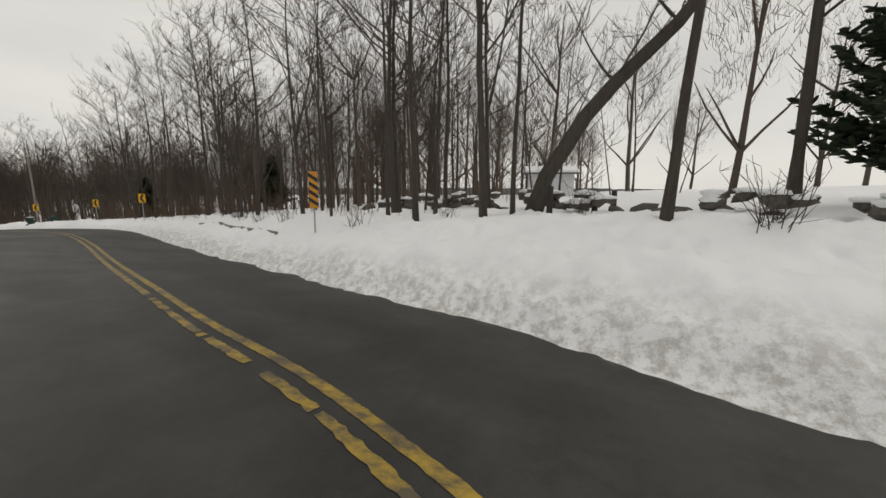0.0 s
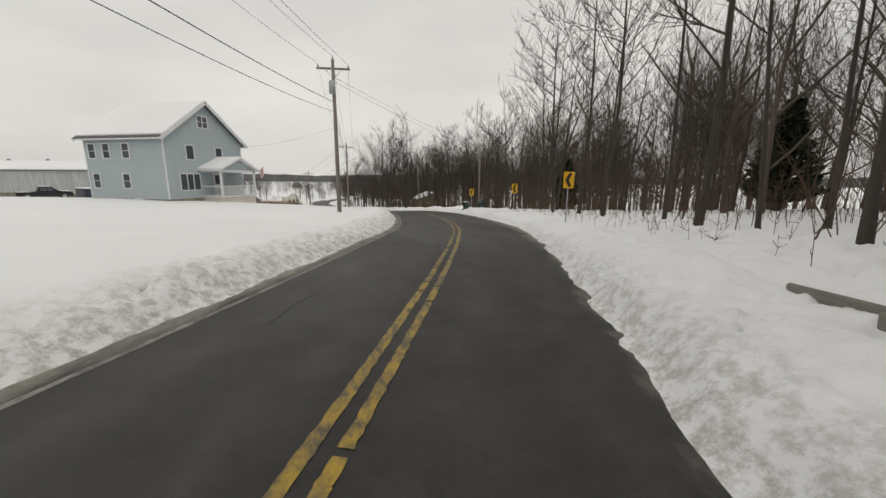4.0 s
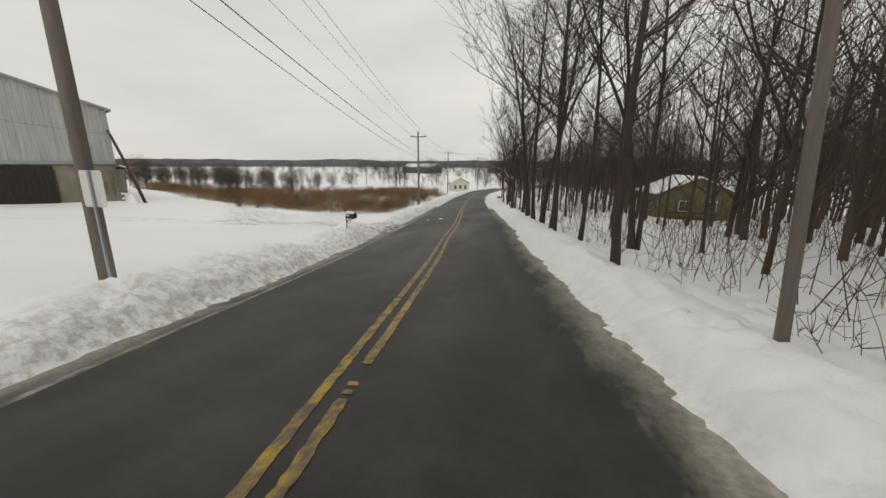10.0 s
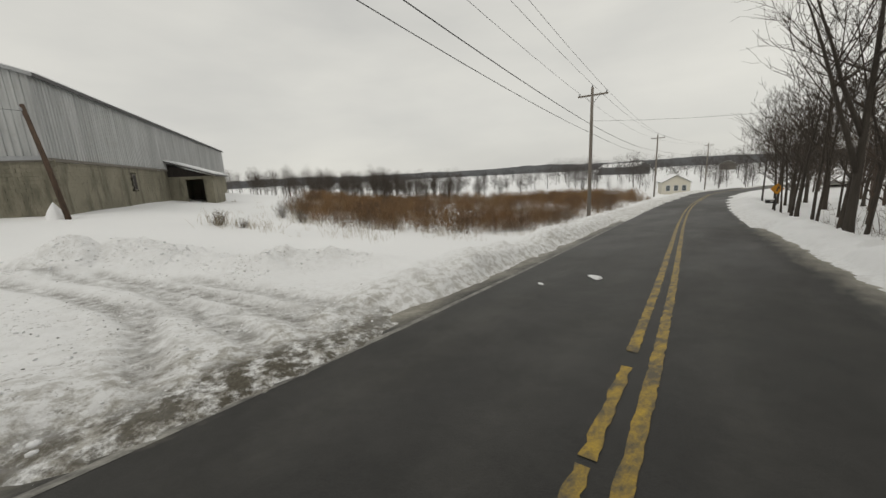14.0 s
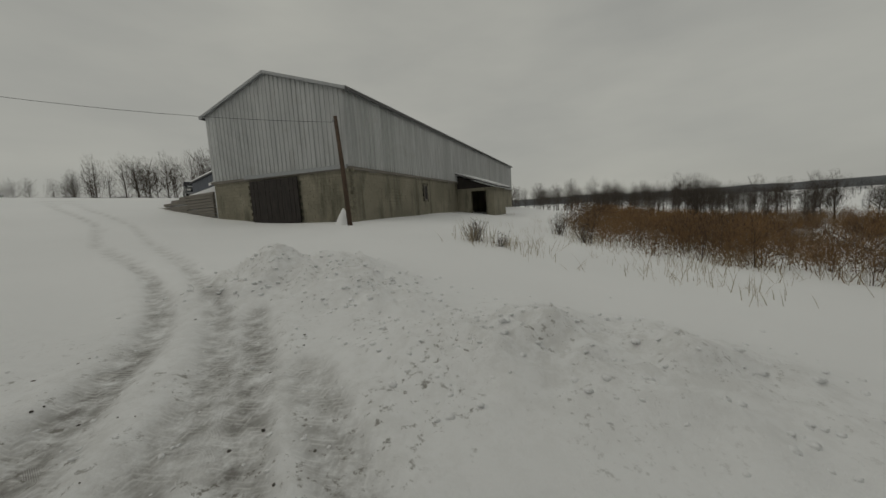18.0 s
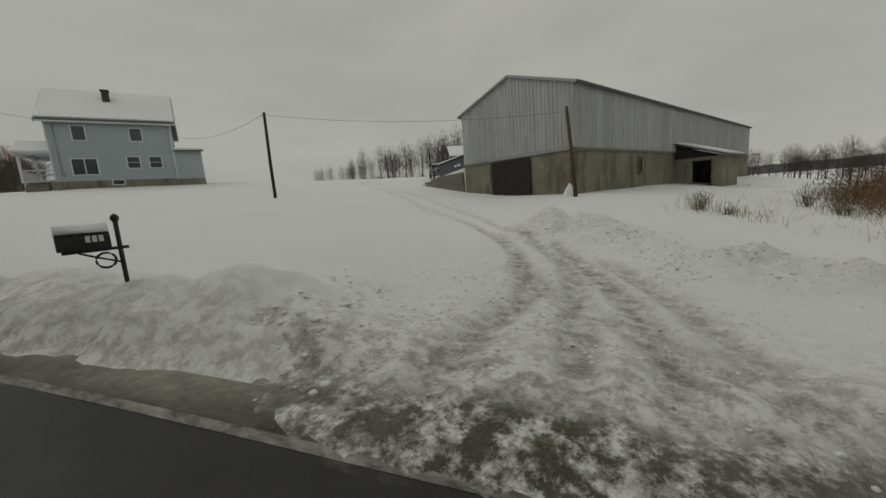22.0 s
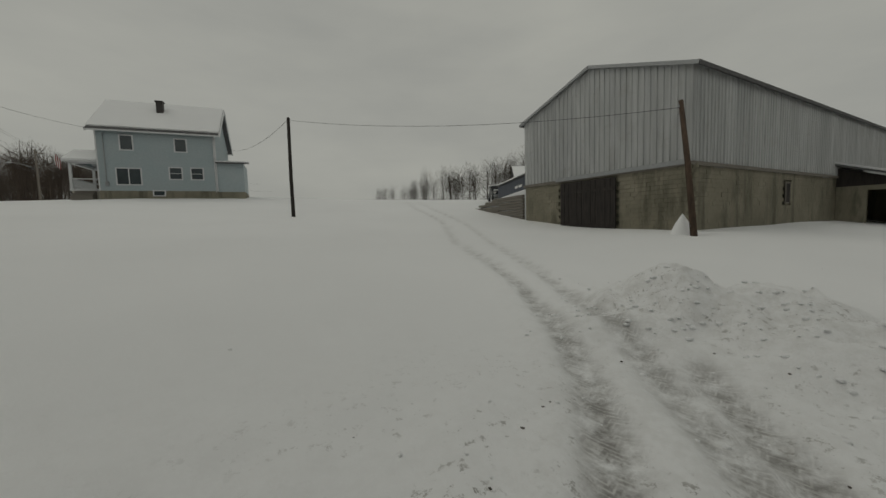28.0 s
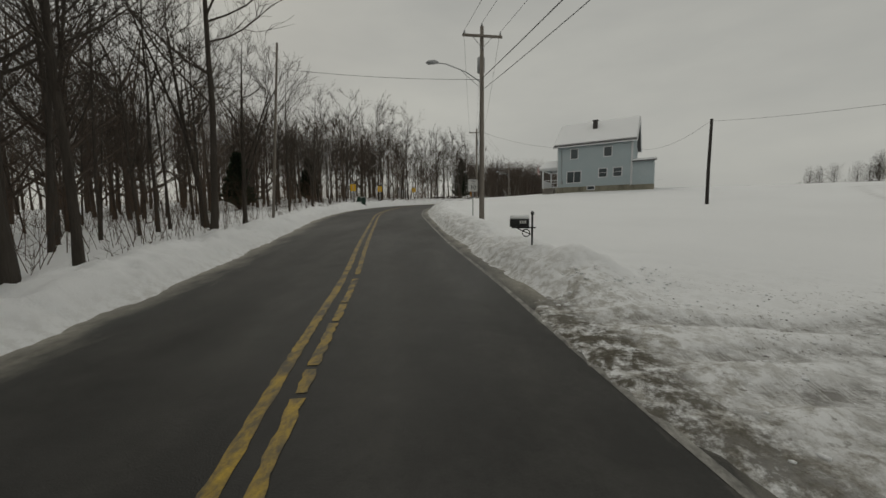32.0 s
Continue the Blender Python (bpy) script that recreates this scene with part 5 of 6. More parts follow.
def wheelie_bin(m, label):
    s = thing("wheelie_bin", m, label, "bin", "bins by the road")
    bm = bmesh.new()
    lo = [bm.verts.new(p) for p in ((-0.22, -0.24, 0.08), (0.22, -0.24, 0.08), (0.22, 0.22, 0.08), (-0.22, 0.22, 0.08))]
    hi = [bm.verts.new(p) for p in ((-0.30, -0.34, 1.0), (0.30, -0.34, 1.0), (0.30, 0.34, 1.0), (-0.30, 0.34, 1.0))]
    bm.faces.new(lo[::-1])
    bm.faces.new(hi)
    for i in range(4):
        bm.faces.new((lo[i], lo[(i + 1) % 4], hi[(i + 1) % 4], hi[i]))
    bmesh.ops.bevel(bm, geom=list(bm.edges), offset=0.03, segments=2, affect="EDGES")
    part("body", bm, "green", s)
    part("rim", boxes((-0.33, -0.37, 0.93, 0.33, 0.37, 1.0), bevel=0.02), "green", s)
    part("lid", boxes((-0.34, -0.40, 1.0, 0.34, 0.40, 1.07), bevel=0.025), "green", s)
    part("snow_cap", boxes((-0.28, -0.3, 1.068, 0.28, 0.3, 1.12), bevel=0.025), "snow", s)
    for u in (-0.27, 0.27):
        rod("wheel", [(u - 0.03, 0.26, 0.11), (u + 0.03, 0.26, 0.11)], [0.12, 0.12], "tyre", s, 12)
    rod("handle", [(-0.26, 0.42, 0.96), (0.26, 0.42, 0.96)], [0.02, 0.02], "green", s, 6)
    part("sticker", boxes((0.05, -0.335, 0.78, 0.2, -0.31, 0.86)), "sign_white", s)


bx, by = 9.7, 30.4
wheelie_bin(pose(bx, by, land_at(bx, by) - 0.02, 0, 0, 25), "dark green wheelie bin standing in the snow bank")
bx, by = 10.4, 27.8
wheelie_bin(pose(bx, by, land_at(bx, by) + 0.36, 78, 10, 118), "dark green wheelie bin lying on its side in the snow")


# ---- trees ----
def strands(rows, sides=3):
    """Many thin tapering polylines in one mesh: rows of (points, radii)."""
    vs, fs = [], []
    for pts, radii in rows:
        k = len(vs)
        d = (Vector(pts[-1]) - Vector(pts[0])).normalized()
        a = d.orthogonal().normalized()
        b = d.cross(a)
        for p, r in zip(pts, radii):
            for q in range(sides):
                w = 2 * math.pi * q / sides
                vs.append(Vector(p) + r * (math.cos(w) * a + math.sin(w) * b))
        for i in range(len(pts) - 1):
            for q in range(sides):
                n = (q + 1) % sides
                fs.append((k + i * sides + q, k + i * sides + n, k + (i + 1) * sides + n, k + (i + 1) * sides + q))
    return vs, fs


def bent(rnd, p, d, length, n, wob, lift):
    """A wandering polyline from p along d."""
    pts, d, step = [Vector(p)], Vector(d).normalized(), length / n
    for _ in range(n):
        d = (d + Vector((rnd.uniform(-wob, wob), rnd.uniform(-wob, wob), rnd.uniform(-wob, wob) + lift))).normalized()
        pts.append(pts[-1] + d * step)
    return pts


def tree_parts(seed, height, r, start=0.4, limbs=12, subs=5, twigs=5, spread=0.85, lean=0.05, fork=0):
    """The stem and the branches of a bare tree."""
    rnd = random.Random(seed)
    stems, thin = [], []
    n = 9
    base = Vector((rnd.uniform(-lean, lean), rnd.uniform(-lean, lean), 1))
    trunk = bent(rnd, (0, 0, -0.5), base, height * 0.93, n, 0.05, 0.05)
    rad = [r * (1.35 if i == 0 else (1 - i / n) ** 0.75 * 0.97 + 0.03) for i in range(n + 1)]
    stems.append((trunk, rad))
    for f in range(fork):
        i = rnd.randint(2, 4)
        w = rnd.uniform(0, 6.28)
        st = bent(rnd, trunk[i], (0.45 * math.cos(w), 0.45 * math.sin(w), 1), height * rnd.uniform(0.5, 0.62), 6, 0.09, 0.06)
        stems.append((st, [rad[i] * 0.72 * (1 - j / 6) ** 0.8 + 0.012 for j in range(7)]))
    for pts, rr in list(stems):
        count = limbs if pts is trunk else limbs // 2
        for j in range(count):
            u = start + (0.97 - start) * (j + rnd.random()) / count if pts is trunk else rnd.uniform(0.3, 0.97)
            f = u * (len(pts) - 1)
            i = min(int(f), len(pts) - 2)
            p = pts[i].lerp(pts[i + 1], f - i)
            w = rnd.uniform(0, 2 * math.pi)
            up = rnd.uniform(0.35, 1.0)
            ln = height * (0.30 * (1.12 - u) + 0.10) * rnd.uniform(0.7, 1.25) * spread
            limb = bent(rnd, p, (math.cos(w), math.sin(w), up), ln, 5, 0.16, 0.07)
            lr = min(rr[i] * 0.42, r * 0.27)
            thin.append((limb, [lr * (1 - k / 5) ** 0.8 + 0.009 for k in range(6)]))
            for _ in range(subs):
                k = rnd.randint(1, 5)
                s = bent(rnd, limb[k], (limb[k] - limb[k - 1]).normalized() + Vector((rnd.uniform(-0.9, 0.9), rnd.uniform(-0.9, 0.9), rnd.uniform(-0.25, 0.75))), ln * rnd.uniform(0.3, 0.55), 3, 0.22, 0.06)
                thin.append((s, [0.019, 0.014, 0.010, 0.006]))
                for _ in range(twigs):
                    q = rnd.randint(1, 3)
                    t = bent(rnd, s[q], (s[q] - s[q - 1]).normalized() + Vector((rnd.uniform(-1, 1), rnd.uniform(-1, 1), rnd.uniform(-0.4, 0.9))), ln * rnd.uniform(0.14, 0.30), 2, 0.25, 0.04)
                    thin.append((t, [0.011, 0.009, 0.006]))
    return stems, thin


def tree_kind(seed, label, **kw):
    stems, thin = tree_parts(seed, **kw)
    t = thing("tree", pose(0, 0, 0), label, "tree", "bare roadside trees")
    vs, fs = [], []
    for pts, rr in stems:
        v, f = tube(pts, rr, 8)
        fs += [tuple(i + len(vs) for i in q) for q in f]
        vs += v
    mesh_object("trunk", vs, fs, "bark", t, smooth=True)
    mesh_object("crown", *strands(thin), "twig", t, "bare branches and twigs")
    return t


KINDS = [tree_kind(100 + i, lab, **kw) for i, (lab, kw) in enumerate([
    ("tall slender bare tree at the edge of the woods", dict(height=17, r=0.105, start=0.30, limbs=15, subs=5, twigs=5)),
    ("tall slender bare tree with a forked stem", dict(height=16, r=0.115, start=0.28, limbs=13, subs=5, twigs=5, fork=1)),
    ("thin bare tree leaning among others", dict(height=14, r=0.07, start=0.45, limbs=10, subs=4, twigs=5, spread=0.75, lean=0.12)),
    ("straight grey bare tree", dict(height=18.5, r=0.14, start=0.32, limbs=16, subs=5, twigs=5)),
    ("thin young bare tree", dict(height=10.5, r=0.05, start=0.3, limbs=11, subs=3, twigs=4, spread=0.75, lean=0.15)),
    ("large spreading bare tree with a forked trunk", dict(height=19, r=0.22, start=0.34, limbs=14, subs=6, twigs=5, fork=2, spread=1.05)),
    ("large dark bare tree beside the road", dict(height=20, r=0.24, start=0.36, limbs=15, subs=6, twigs=5, fork=1, spread=1.1, lean=0.05)),
    ("slim bare tree with high branches", dict(height=17.5, r=0.095, start=0.55, limbs=10, subs=5, twigs=5, spread=0.8)),
    ("broad rounded bare tree", dict(height=12, r=0.18, start=0.25, limbs=16, subs=5, twigs=5, spread=1.15)),
])]
USED = set()


def plant(kind, x, y, size=1.0, turn=0.0, tilt=0.0):
    z = land_at(x, y) - 0.1
    m = pose(x, y, z, tilt, 0, turn)
    src = KINDS[kind]
    if kind not in USED:
        USED.add(kind)
        src.matrix_basis = m
        src.scale = (size, size, size)
        return src
    keep = tuple(src.scale)
    src.scale = (size, size, size)
    ob = copy_thing(src, m)
    src.scale = keep
    return ob


# single trees that stand out
for k, x, y, sz, turn in ((3, -0.9, -32.5, 1.15, 40), (7, 0.4, -33.4, 1.1, 10), (3, -4.6, -38.0, 0.95, 200), (6, 1.3, -42.9, 0.85, 30), (3, 2.5, -27.0, 1.0, 90), (3, 5.5, -28.5, 0.95, 160), (3, -1.7, -29.9, 0.9, 15), (1, 4.0, -31.5, 1.1, 70), (7, 0.2, -27.6, 1.0, 70),
                          (3, 6.1, 61.8, 1.1, 200), (5, 9.6, 54.5, 0.65, 120), (6, 11.4, 55.5, 0.7, 300), (6, 7.4, 67.8, 0.75, 20), (3, 3.6, 70.3, 1.1, 70), (6, 2.5, 74.8, 0.85, 250), (3, 3.3, 72.4, 1.1, 15), (3, 1.85, 76.4, 1.1, 190), (6, 1.05, 79.8, 0.85, 110), (3, 5.0, 68.0, 0.9, 300),
                          (5, -0.4, 87.0, 0.8, 10), (5, -2.6, 94.0, 0.8, 80), (8, -5.0, 124, 1.15, 60), (8, -7.5, 137, 1.2, 10), (8, -2.5, 131, 1.0, 200)):
    plant(k, x, y, sz, turn)


def leaning_tree():
    t = thing("leaning_tree", pose(0.9, -34.0, land_at(0.9, -34.0)), "large pale tree trunk leaning strongly over the bank", "tree")
    rnd = random.Random(5)
    stem = [Vector(p) for p in ((0, 0, -0.5), (0.2, -0.6, 1.6), (0.55, -2.0, 4.0), (0.7, -3.0, 5.2), (0.9, -5.0, 7.2), (1.2, -6.4, 9.2), (1.4, -7.2, 12), (1.6, -8.5, 15))]
    mesh_object("trunk", *tube(stem, [0.42, 0.33, 0.30, 0.28, 0.24, 0.19, 0.13, 0.05], 9), "bark", t, smooth=True)
    thin = []
    for i in range(3, 8):
        for _ in range(3):
            w = rnd.uniform(0, 6.28)
            limb = bent(rnd, stem[i], (math.cos(w), math.sin(w), 0.9), rnd.uniform(2.5, 5), 5, 0.16, 0.08)
            thin.append((limb, [0.07, 0.055, 0.04, 0.03, 0.02, 0.01]))
            for _ in range(6):
                k = rnd.randint(1, 5)
                s = bent(rnd, limb[k], (rnd.uniform(-1, 1), rnd.uniform(-1, 1), rnd.uniform(0, 1)), rnd.uniform(0.8, 2), 3, 0.2, 0.05)
                thin.append((s, [0.018, 0.013, 0.009, 0.006]))
    mesh_object("crown", *strands(thin), "twig", t)


leaning_tree()


def woods():
    rnd = random.Random(21)
    placed = []
    for y, n, d0, d1, lo, hi in ((-24, 17, 8.6, 11.5, 0.95, 1.15), (94, 15, 6.6, 9.0, 0.7, 0.95)):
        for i in range(n):
            x, yy = on_road(y + (50 if y < 0 else 42) * (i + rnd.random()) / n, rnd.uniform(d0, d1))
            if 23 < yy < 32:
                continue
            placed.append((x, yy))
            plant(rnd.choice((0, 1, 3, 7, 2)) if y < 0 else rnd.choice((0, 8, 1)), x, yy, rnd.uniform(lo, hi), rnd.uniform(0, 360), rnd.uniform(-2, 2))
    tries = 0
    while len(placed) < 160 and tries < 9000:
        tries += 1
        y = rnd.uniform(-60, 112)
        d = 7.6 + 27 * rnd.random() ** 1.45
        if 24 < y < 34:
            d = max(d, 10.5)
        if y < -22:
            d += 3.5
        if 34 <= y < 75:
            d += 1.6
        if y > 84:
            d += 2.0
        x, yy = on_road(y, d)
        gap = 1.3 if d < 16 else 2.0
        if any((x - a) ** 2 + (yy - b) ** 2 < gap * gap for a, b in placed):
            continue
        if 12 < x < 25 and 92 < yy < 110:
            continue
        if y < -34 and rnd.random() < 0.8:
            continue
        placed.append((x, yy))
        k = rnd.choices((0, 1, 2, 3, 4, 7), (5, 3, 4, 3, 4, 4))[0]
        plant(k, x, yy, rnd.uniform(0.72, 1.06) * (0.9 if y > 90 else 1.0), rnd.uniform(0, 360), rnd.uniform(-2, 2))


woods()


def scatter(name, rows, mat, label, category, kind_mesh):
    """Copies of a light tree joined into one mesh: rows of x, y, size, turn."""
    bv, bf = np.array([tuple(v) for v in kind_mesh[0]]), np.array(kind_mesh[1])
    vs, fs, n = [], [], 0
    for x, y, z, s, a in rows:
        c, q = math.cos(a), math.sin(a)
        v = bv * s
        vs.append(np.c_[v[:, 0] * c - v[:, 1] * q + x, v[:, 0] * q + v[:, 1] * c + y, v[:, 2] + z])
        fs.append(bf + n)
        n += len(bv)
    vs, fs = np.vstack(vs), np.vstack(fs)
    me = bpy.data.meshes.new(name)
    me.vertices.add(len(vs))
    me.vertices.foreach_set("co", vs.ravel().astype(np.float32))
    me.loops.add(fs.size)
    me.loops.foreach_set("vertex_index", fs.ravel().astype(np.int32))
    me.polygons.add(len(fs))
    w = fs.shape[1]
    me.polygons.foreach_set("loop_start", np.arange(0, fs.size, w, dtype=np.int32))
    me.polygons.foreach_set("loop_total", np.full(len(fs), w, np.int32))
    me.update()
    me.materials.append(M[mat])
    return tagged(new(name, me), label, category, kind="stuff")


def light_tree(seed, height, r, start, limbs, subs, twigs, spread, thick=1.0):
    stems, thin = tree_parts(seed, height, r, start, limbs, subs, twigs, spread)
    rows = [(p, rr) for p, rr in stems] + [(p, [q * thick for q in rr]) for p, rr in thin]
    return strands(rows)


def haze_tree(seed, height, reach, twigs, width, low=0.3, length=1.0):
    """A far bare tree: a stem, limbs and a loose crown of many short twigs, all triangles."""
    rnd = random.Random(seed)
    stems = [(bent(rnd, (0, 0, -0.4), (0, 0, 1), height * 0.9, 5, 0.07, 0.05), [0.016 * height * (1 - 0.17 * i) for i in range(6)])]
    for _ in range(7):
        w = rnd.uniform(0, 6.28)
        p = stems[0][0][rnd.randint(1, 4)]
        stems.append((bent(rnd, p, (math.cos(w), math.sin(w), rnd.uniform(0.6, 1.4)), rnd.uniform(0.25, 0.42) * height, 3, 0.15, 0.06), [0.007 * height, 0.005 * height, 0.004 * height, 0.002 * height]))
    vs, quads = strands(stems)
    vs, fs = [Vector(v) for v in vs], [t for a, b, c, d in quads for t in ((a, b, c), (a, c, d))]
    for _ in range(twigs):
        w, u, k = rnd.uniform(0, 6.28), rnd.uniform(-1, 1), rnd.random() ** 0.45
        q = math.sqrt(1 - u * u) * k * reach * (1 + 0.25 * math.sin(3 * w + seed))
        p = Vector((q * math.cos(w), q * math.sin(w), height * (low + 1.0) / 2 + u * k * height * (1.0 - low) / 2))
        d = (p - Vector((0, 0, height * low * 0.6))).normalized() + Vector((rnd.gauss(0, 0.5), rnd.gauss(0, 0.5), rnd.gauss(0.25, 0.4)))
        d = d.normalized() * height * length * rnd.uniform(0.05, 0.12)
        e = d.cross(Vector((rnd.gauss(0, 1), rnd.gauss(0, 1), rnd.gauss(0, 1)))).normalized() * width
        n = len(vs)
        vs += [p - e, p + e, p + d]
        fs.append((n, n + 1, n + 2))
    return vs, fs


HEDGE = [haze_tree(300 + i, 14, 2.7, 800, 0.022, 0.18) for i in range(2)]
DEEP = [haze_tree(310 + i, 17, 2.9, 620, 0.018, 0.30) for i in range(4)]
VALLEY = [haze_tree(320 + i, 10, 3.2 + 0.5 * i, 560, 0.032, 0.2, 0.65) for i in range(3)]
FAR = [haze_tree(340 + i, 10, 4.5, 130, 0.16, 0.05) for i in range(2)]
SHRUB = [haze_tree(350 + i, 2.5, 1.5, 380, 0.017, 0.0) for i in range(3)]


def far_woods():
    rnd = random.Random(33)
    for q in range(4):
        rows = []
        for _ in range(105):
            y, d = rnd.uniform(-14, 120), 19 + 65 * rnd.random() ** 1.2
            x, yy = on_road(y, d)
            if 12 < x < 25 and 92 < yy < 110:
                continue
            rows.append((x, yy, land_at(x, yy) - 0.2, rnd.uniform(0.75, 1.1), rnd.uniform(0, 6.28)))
        scatter("woodland", rows, "deepwood", "deep woodland of bare trees behind the roadside trees", "woods", DEEP[q])
    for q in range(2):
        rows = []
        for _ in range(110):
            y, d = rnd.uniform(100, 235), rnd.uniform(8, 60)
            x, yy = on_road(y, d)
            rows.append((x, yy, land_at(x, yy) - 0.2, rnd.uniform(0.8, 1.35), rnd.uniform(0, 6.28)))
        scatter("woodland", rows, "deepwood", "bare trees along the far road bend", "woods", VALLEY[q])
    rows = []
    for _ in range(190):
        x, y = rnd.uniform(-16, 30) - 30, rnd.uniform(-170, -85)
        rows.append((x, y, land_at(x, y) - 0.2, rnd.uniform(0.9, 1.2), rnd.uniform(0, 6.28)))
    scatter("woodland", rows, "deepwood", "bare trees beyond the upper road", "woods", DEEP[0])
    rows = []
    for _ in range(30):
        y, d = rnd.uniform(-75, -20), rnd.uniform(26, 70)
        x, yy = on_road(y, d)
        rows.append((x, yy, land_at(x, yy) - 0.2, rnd.uniform(0.8, 1.1), rnd.uniform(0, 6.28)))
    scatter("woodland", rows, "deepwood", "bare woods on the slope above the stone wall", "woods", DEEP[1])
    # row behind the driveway
    for q in range(2):
        rows = []
        for i in range(17):
            u = i / 16 + rnd.uniform(-0.04, 0.04)
            x, y = -70 - 20 * u + rnd.uniform(-3, 3), 1 + 28 * u
            rows.append((x, y, land_at(x, y) - 0.2, rnd.uniform(0.6, 1.0) * (0.5 + 0.55 * u), rnd.uniform(0, 6.28)))
        scatter("hedgerow", rows, "twig", "row of small bare trees on the rise", "trees", HEDGE[q])
    rows = []
    for i in range(60):
        u = rnd.random()
        x, y = -68 - 20 * u + rnd.uniform(-3, 3), -2 + 30 * u
        rows.append((x, y, land_at(x, y) - 0.2, rnd.uniform(0.5, 1.1), rnd.uniform(0, 6.28)))
    scatter("hedgerow", rows, "twig", "low brush under the row of small trees", "brush", SHRUB[0])
    # valley tree lines
    for q in range(3):
        rows = []
        for _ in range(150):
            a = rnd.uniform(-1.25, 0.4)
            d = rnd.choice((150, 190, 250, 330)) + rnd.gauss(0, 9)
            x, y = -20 + d * math.sin(a), 70 + d * math.cos(a)
            if abs(x - np.interp(y, LINE[:, 1], LINE[:, 0])) < 12 or (d < 130 and a > -0.75):
                continue
            rows.append((x, y, land_at(x, y) - 0.3, rnd.uniform(0.6, 1.4) * (1 if rnd.random() < 0.65 else 0.45) * (0.6 if a < -0.55 else 1.0), rnd.uniform(0, 6.28)))
        scatter("valley_trees", rows, "farwood", "scattered bare trees across the snowy valley", "trees", VALLEY[q])
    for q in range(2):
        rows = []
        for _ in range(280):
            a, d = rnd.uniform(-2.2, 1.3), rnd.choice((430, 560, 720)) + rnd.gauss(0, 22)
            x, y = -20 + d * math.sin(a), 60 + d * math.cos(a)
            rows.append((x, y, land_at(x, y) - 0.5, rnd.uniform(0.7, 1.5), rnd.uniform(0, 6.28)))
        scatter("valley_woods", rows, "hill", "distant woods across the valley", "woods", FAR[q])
    for q in range(2):
        rows = []
        for _ in range(95):
            x, y = rnd.uniform(-130, -60), rnd.uniform(88, 150)
            if y < 96 + 0.25 * (x + 130) - 8:
                continue
            rows.append((x, y, land_at(x, y) - 0.3, rnd.uniform(0.34, 0.6), rnd.uniform(0, 6.28)))
        scatter("thicket", rows, "twig", "thicket of small bare trees beyond the barn", "thicket", HEDGE[q])


far_woods()


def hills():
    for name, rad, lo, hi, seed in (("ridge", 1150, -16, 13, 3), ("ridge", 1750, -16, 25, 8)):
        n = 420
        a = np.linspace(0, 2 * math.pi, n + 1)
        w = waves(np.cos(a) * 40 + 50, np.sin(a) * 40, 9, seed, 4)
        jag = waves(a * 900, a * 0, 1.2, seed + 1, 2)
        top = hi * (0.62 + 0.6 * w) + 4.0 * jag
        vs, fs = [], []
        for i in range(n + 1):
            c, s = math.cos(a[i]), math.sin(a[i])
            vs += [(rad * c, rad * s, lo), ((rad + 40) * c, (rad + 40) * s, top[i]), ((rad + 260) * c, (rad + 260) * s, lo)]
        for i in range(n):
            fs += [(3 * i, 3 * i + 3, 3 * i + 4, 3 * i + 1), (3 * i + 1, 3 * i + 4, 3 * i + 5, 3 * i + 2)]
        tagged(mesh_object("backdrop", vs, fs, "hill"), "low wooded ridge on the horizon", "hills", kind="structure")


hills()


# ---- reeds, brush and undergrowth ----
def inside(poly, x, y):
    r, j = False, len(poly) - 1
    for i in range(len(poly)):
        (xi, yi), (xj, yj) = poly[i], poly[j]
        if (yi > y) != (yj > y) and x < (xj - xi) * (y - yi) / (yj - yi) + xi:
            r = not r
        j = i
    return r


def blades(rows, name, mat, label, category):
    """Thin pointed blades: rows of x, y, z, height, lean x, lean y, width."""
    vs, fs = [], []
    for x, y, z, h, lx, ly, w, a in rows:
        k = len(vs)
        c, s = math.cos(a) * w, math.sin(a) * w
        vs += [(x - c, y - s, z), (x + c, y + s, z), (x + lx * 0.5 + c * 0.8, y + ly * 0.5 + s * 0.8, z + h * 0.6), (x + lx * 0.5 - c * 0.8, y + ly * 0.5 - s * 0.8, z + h * 0.6), (x + lx, y + ly, z + h)]
        fs += [(k, k + 1, k + 2, k + 3), (k + 3, k + 2, k + 4)]
    return tagged(mesh_object(name, vs, fs, mat), label, category, kind="stuff")


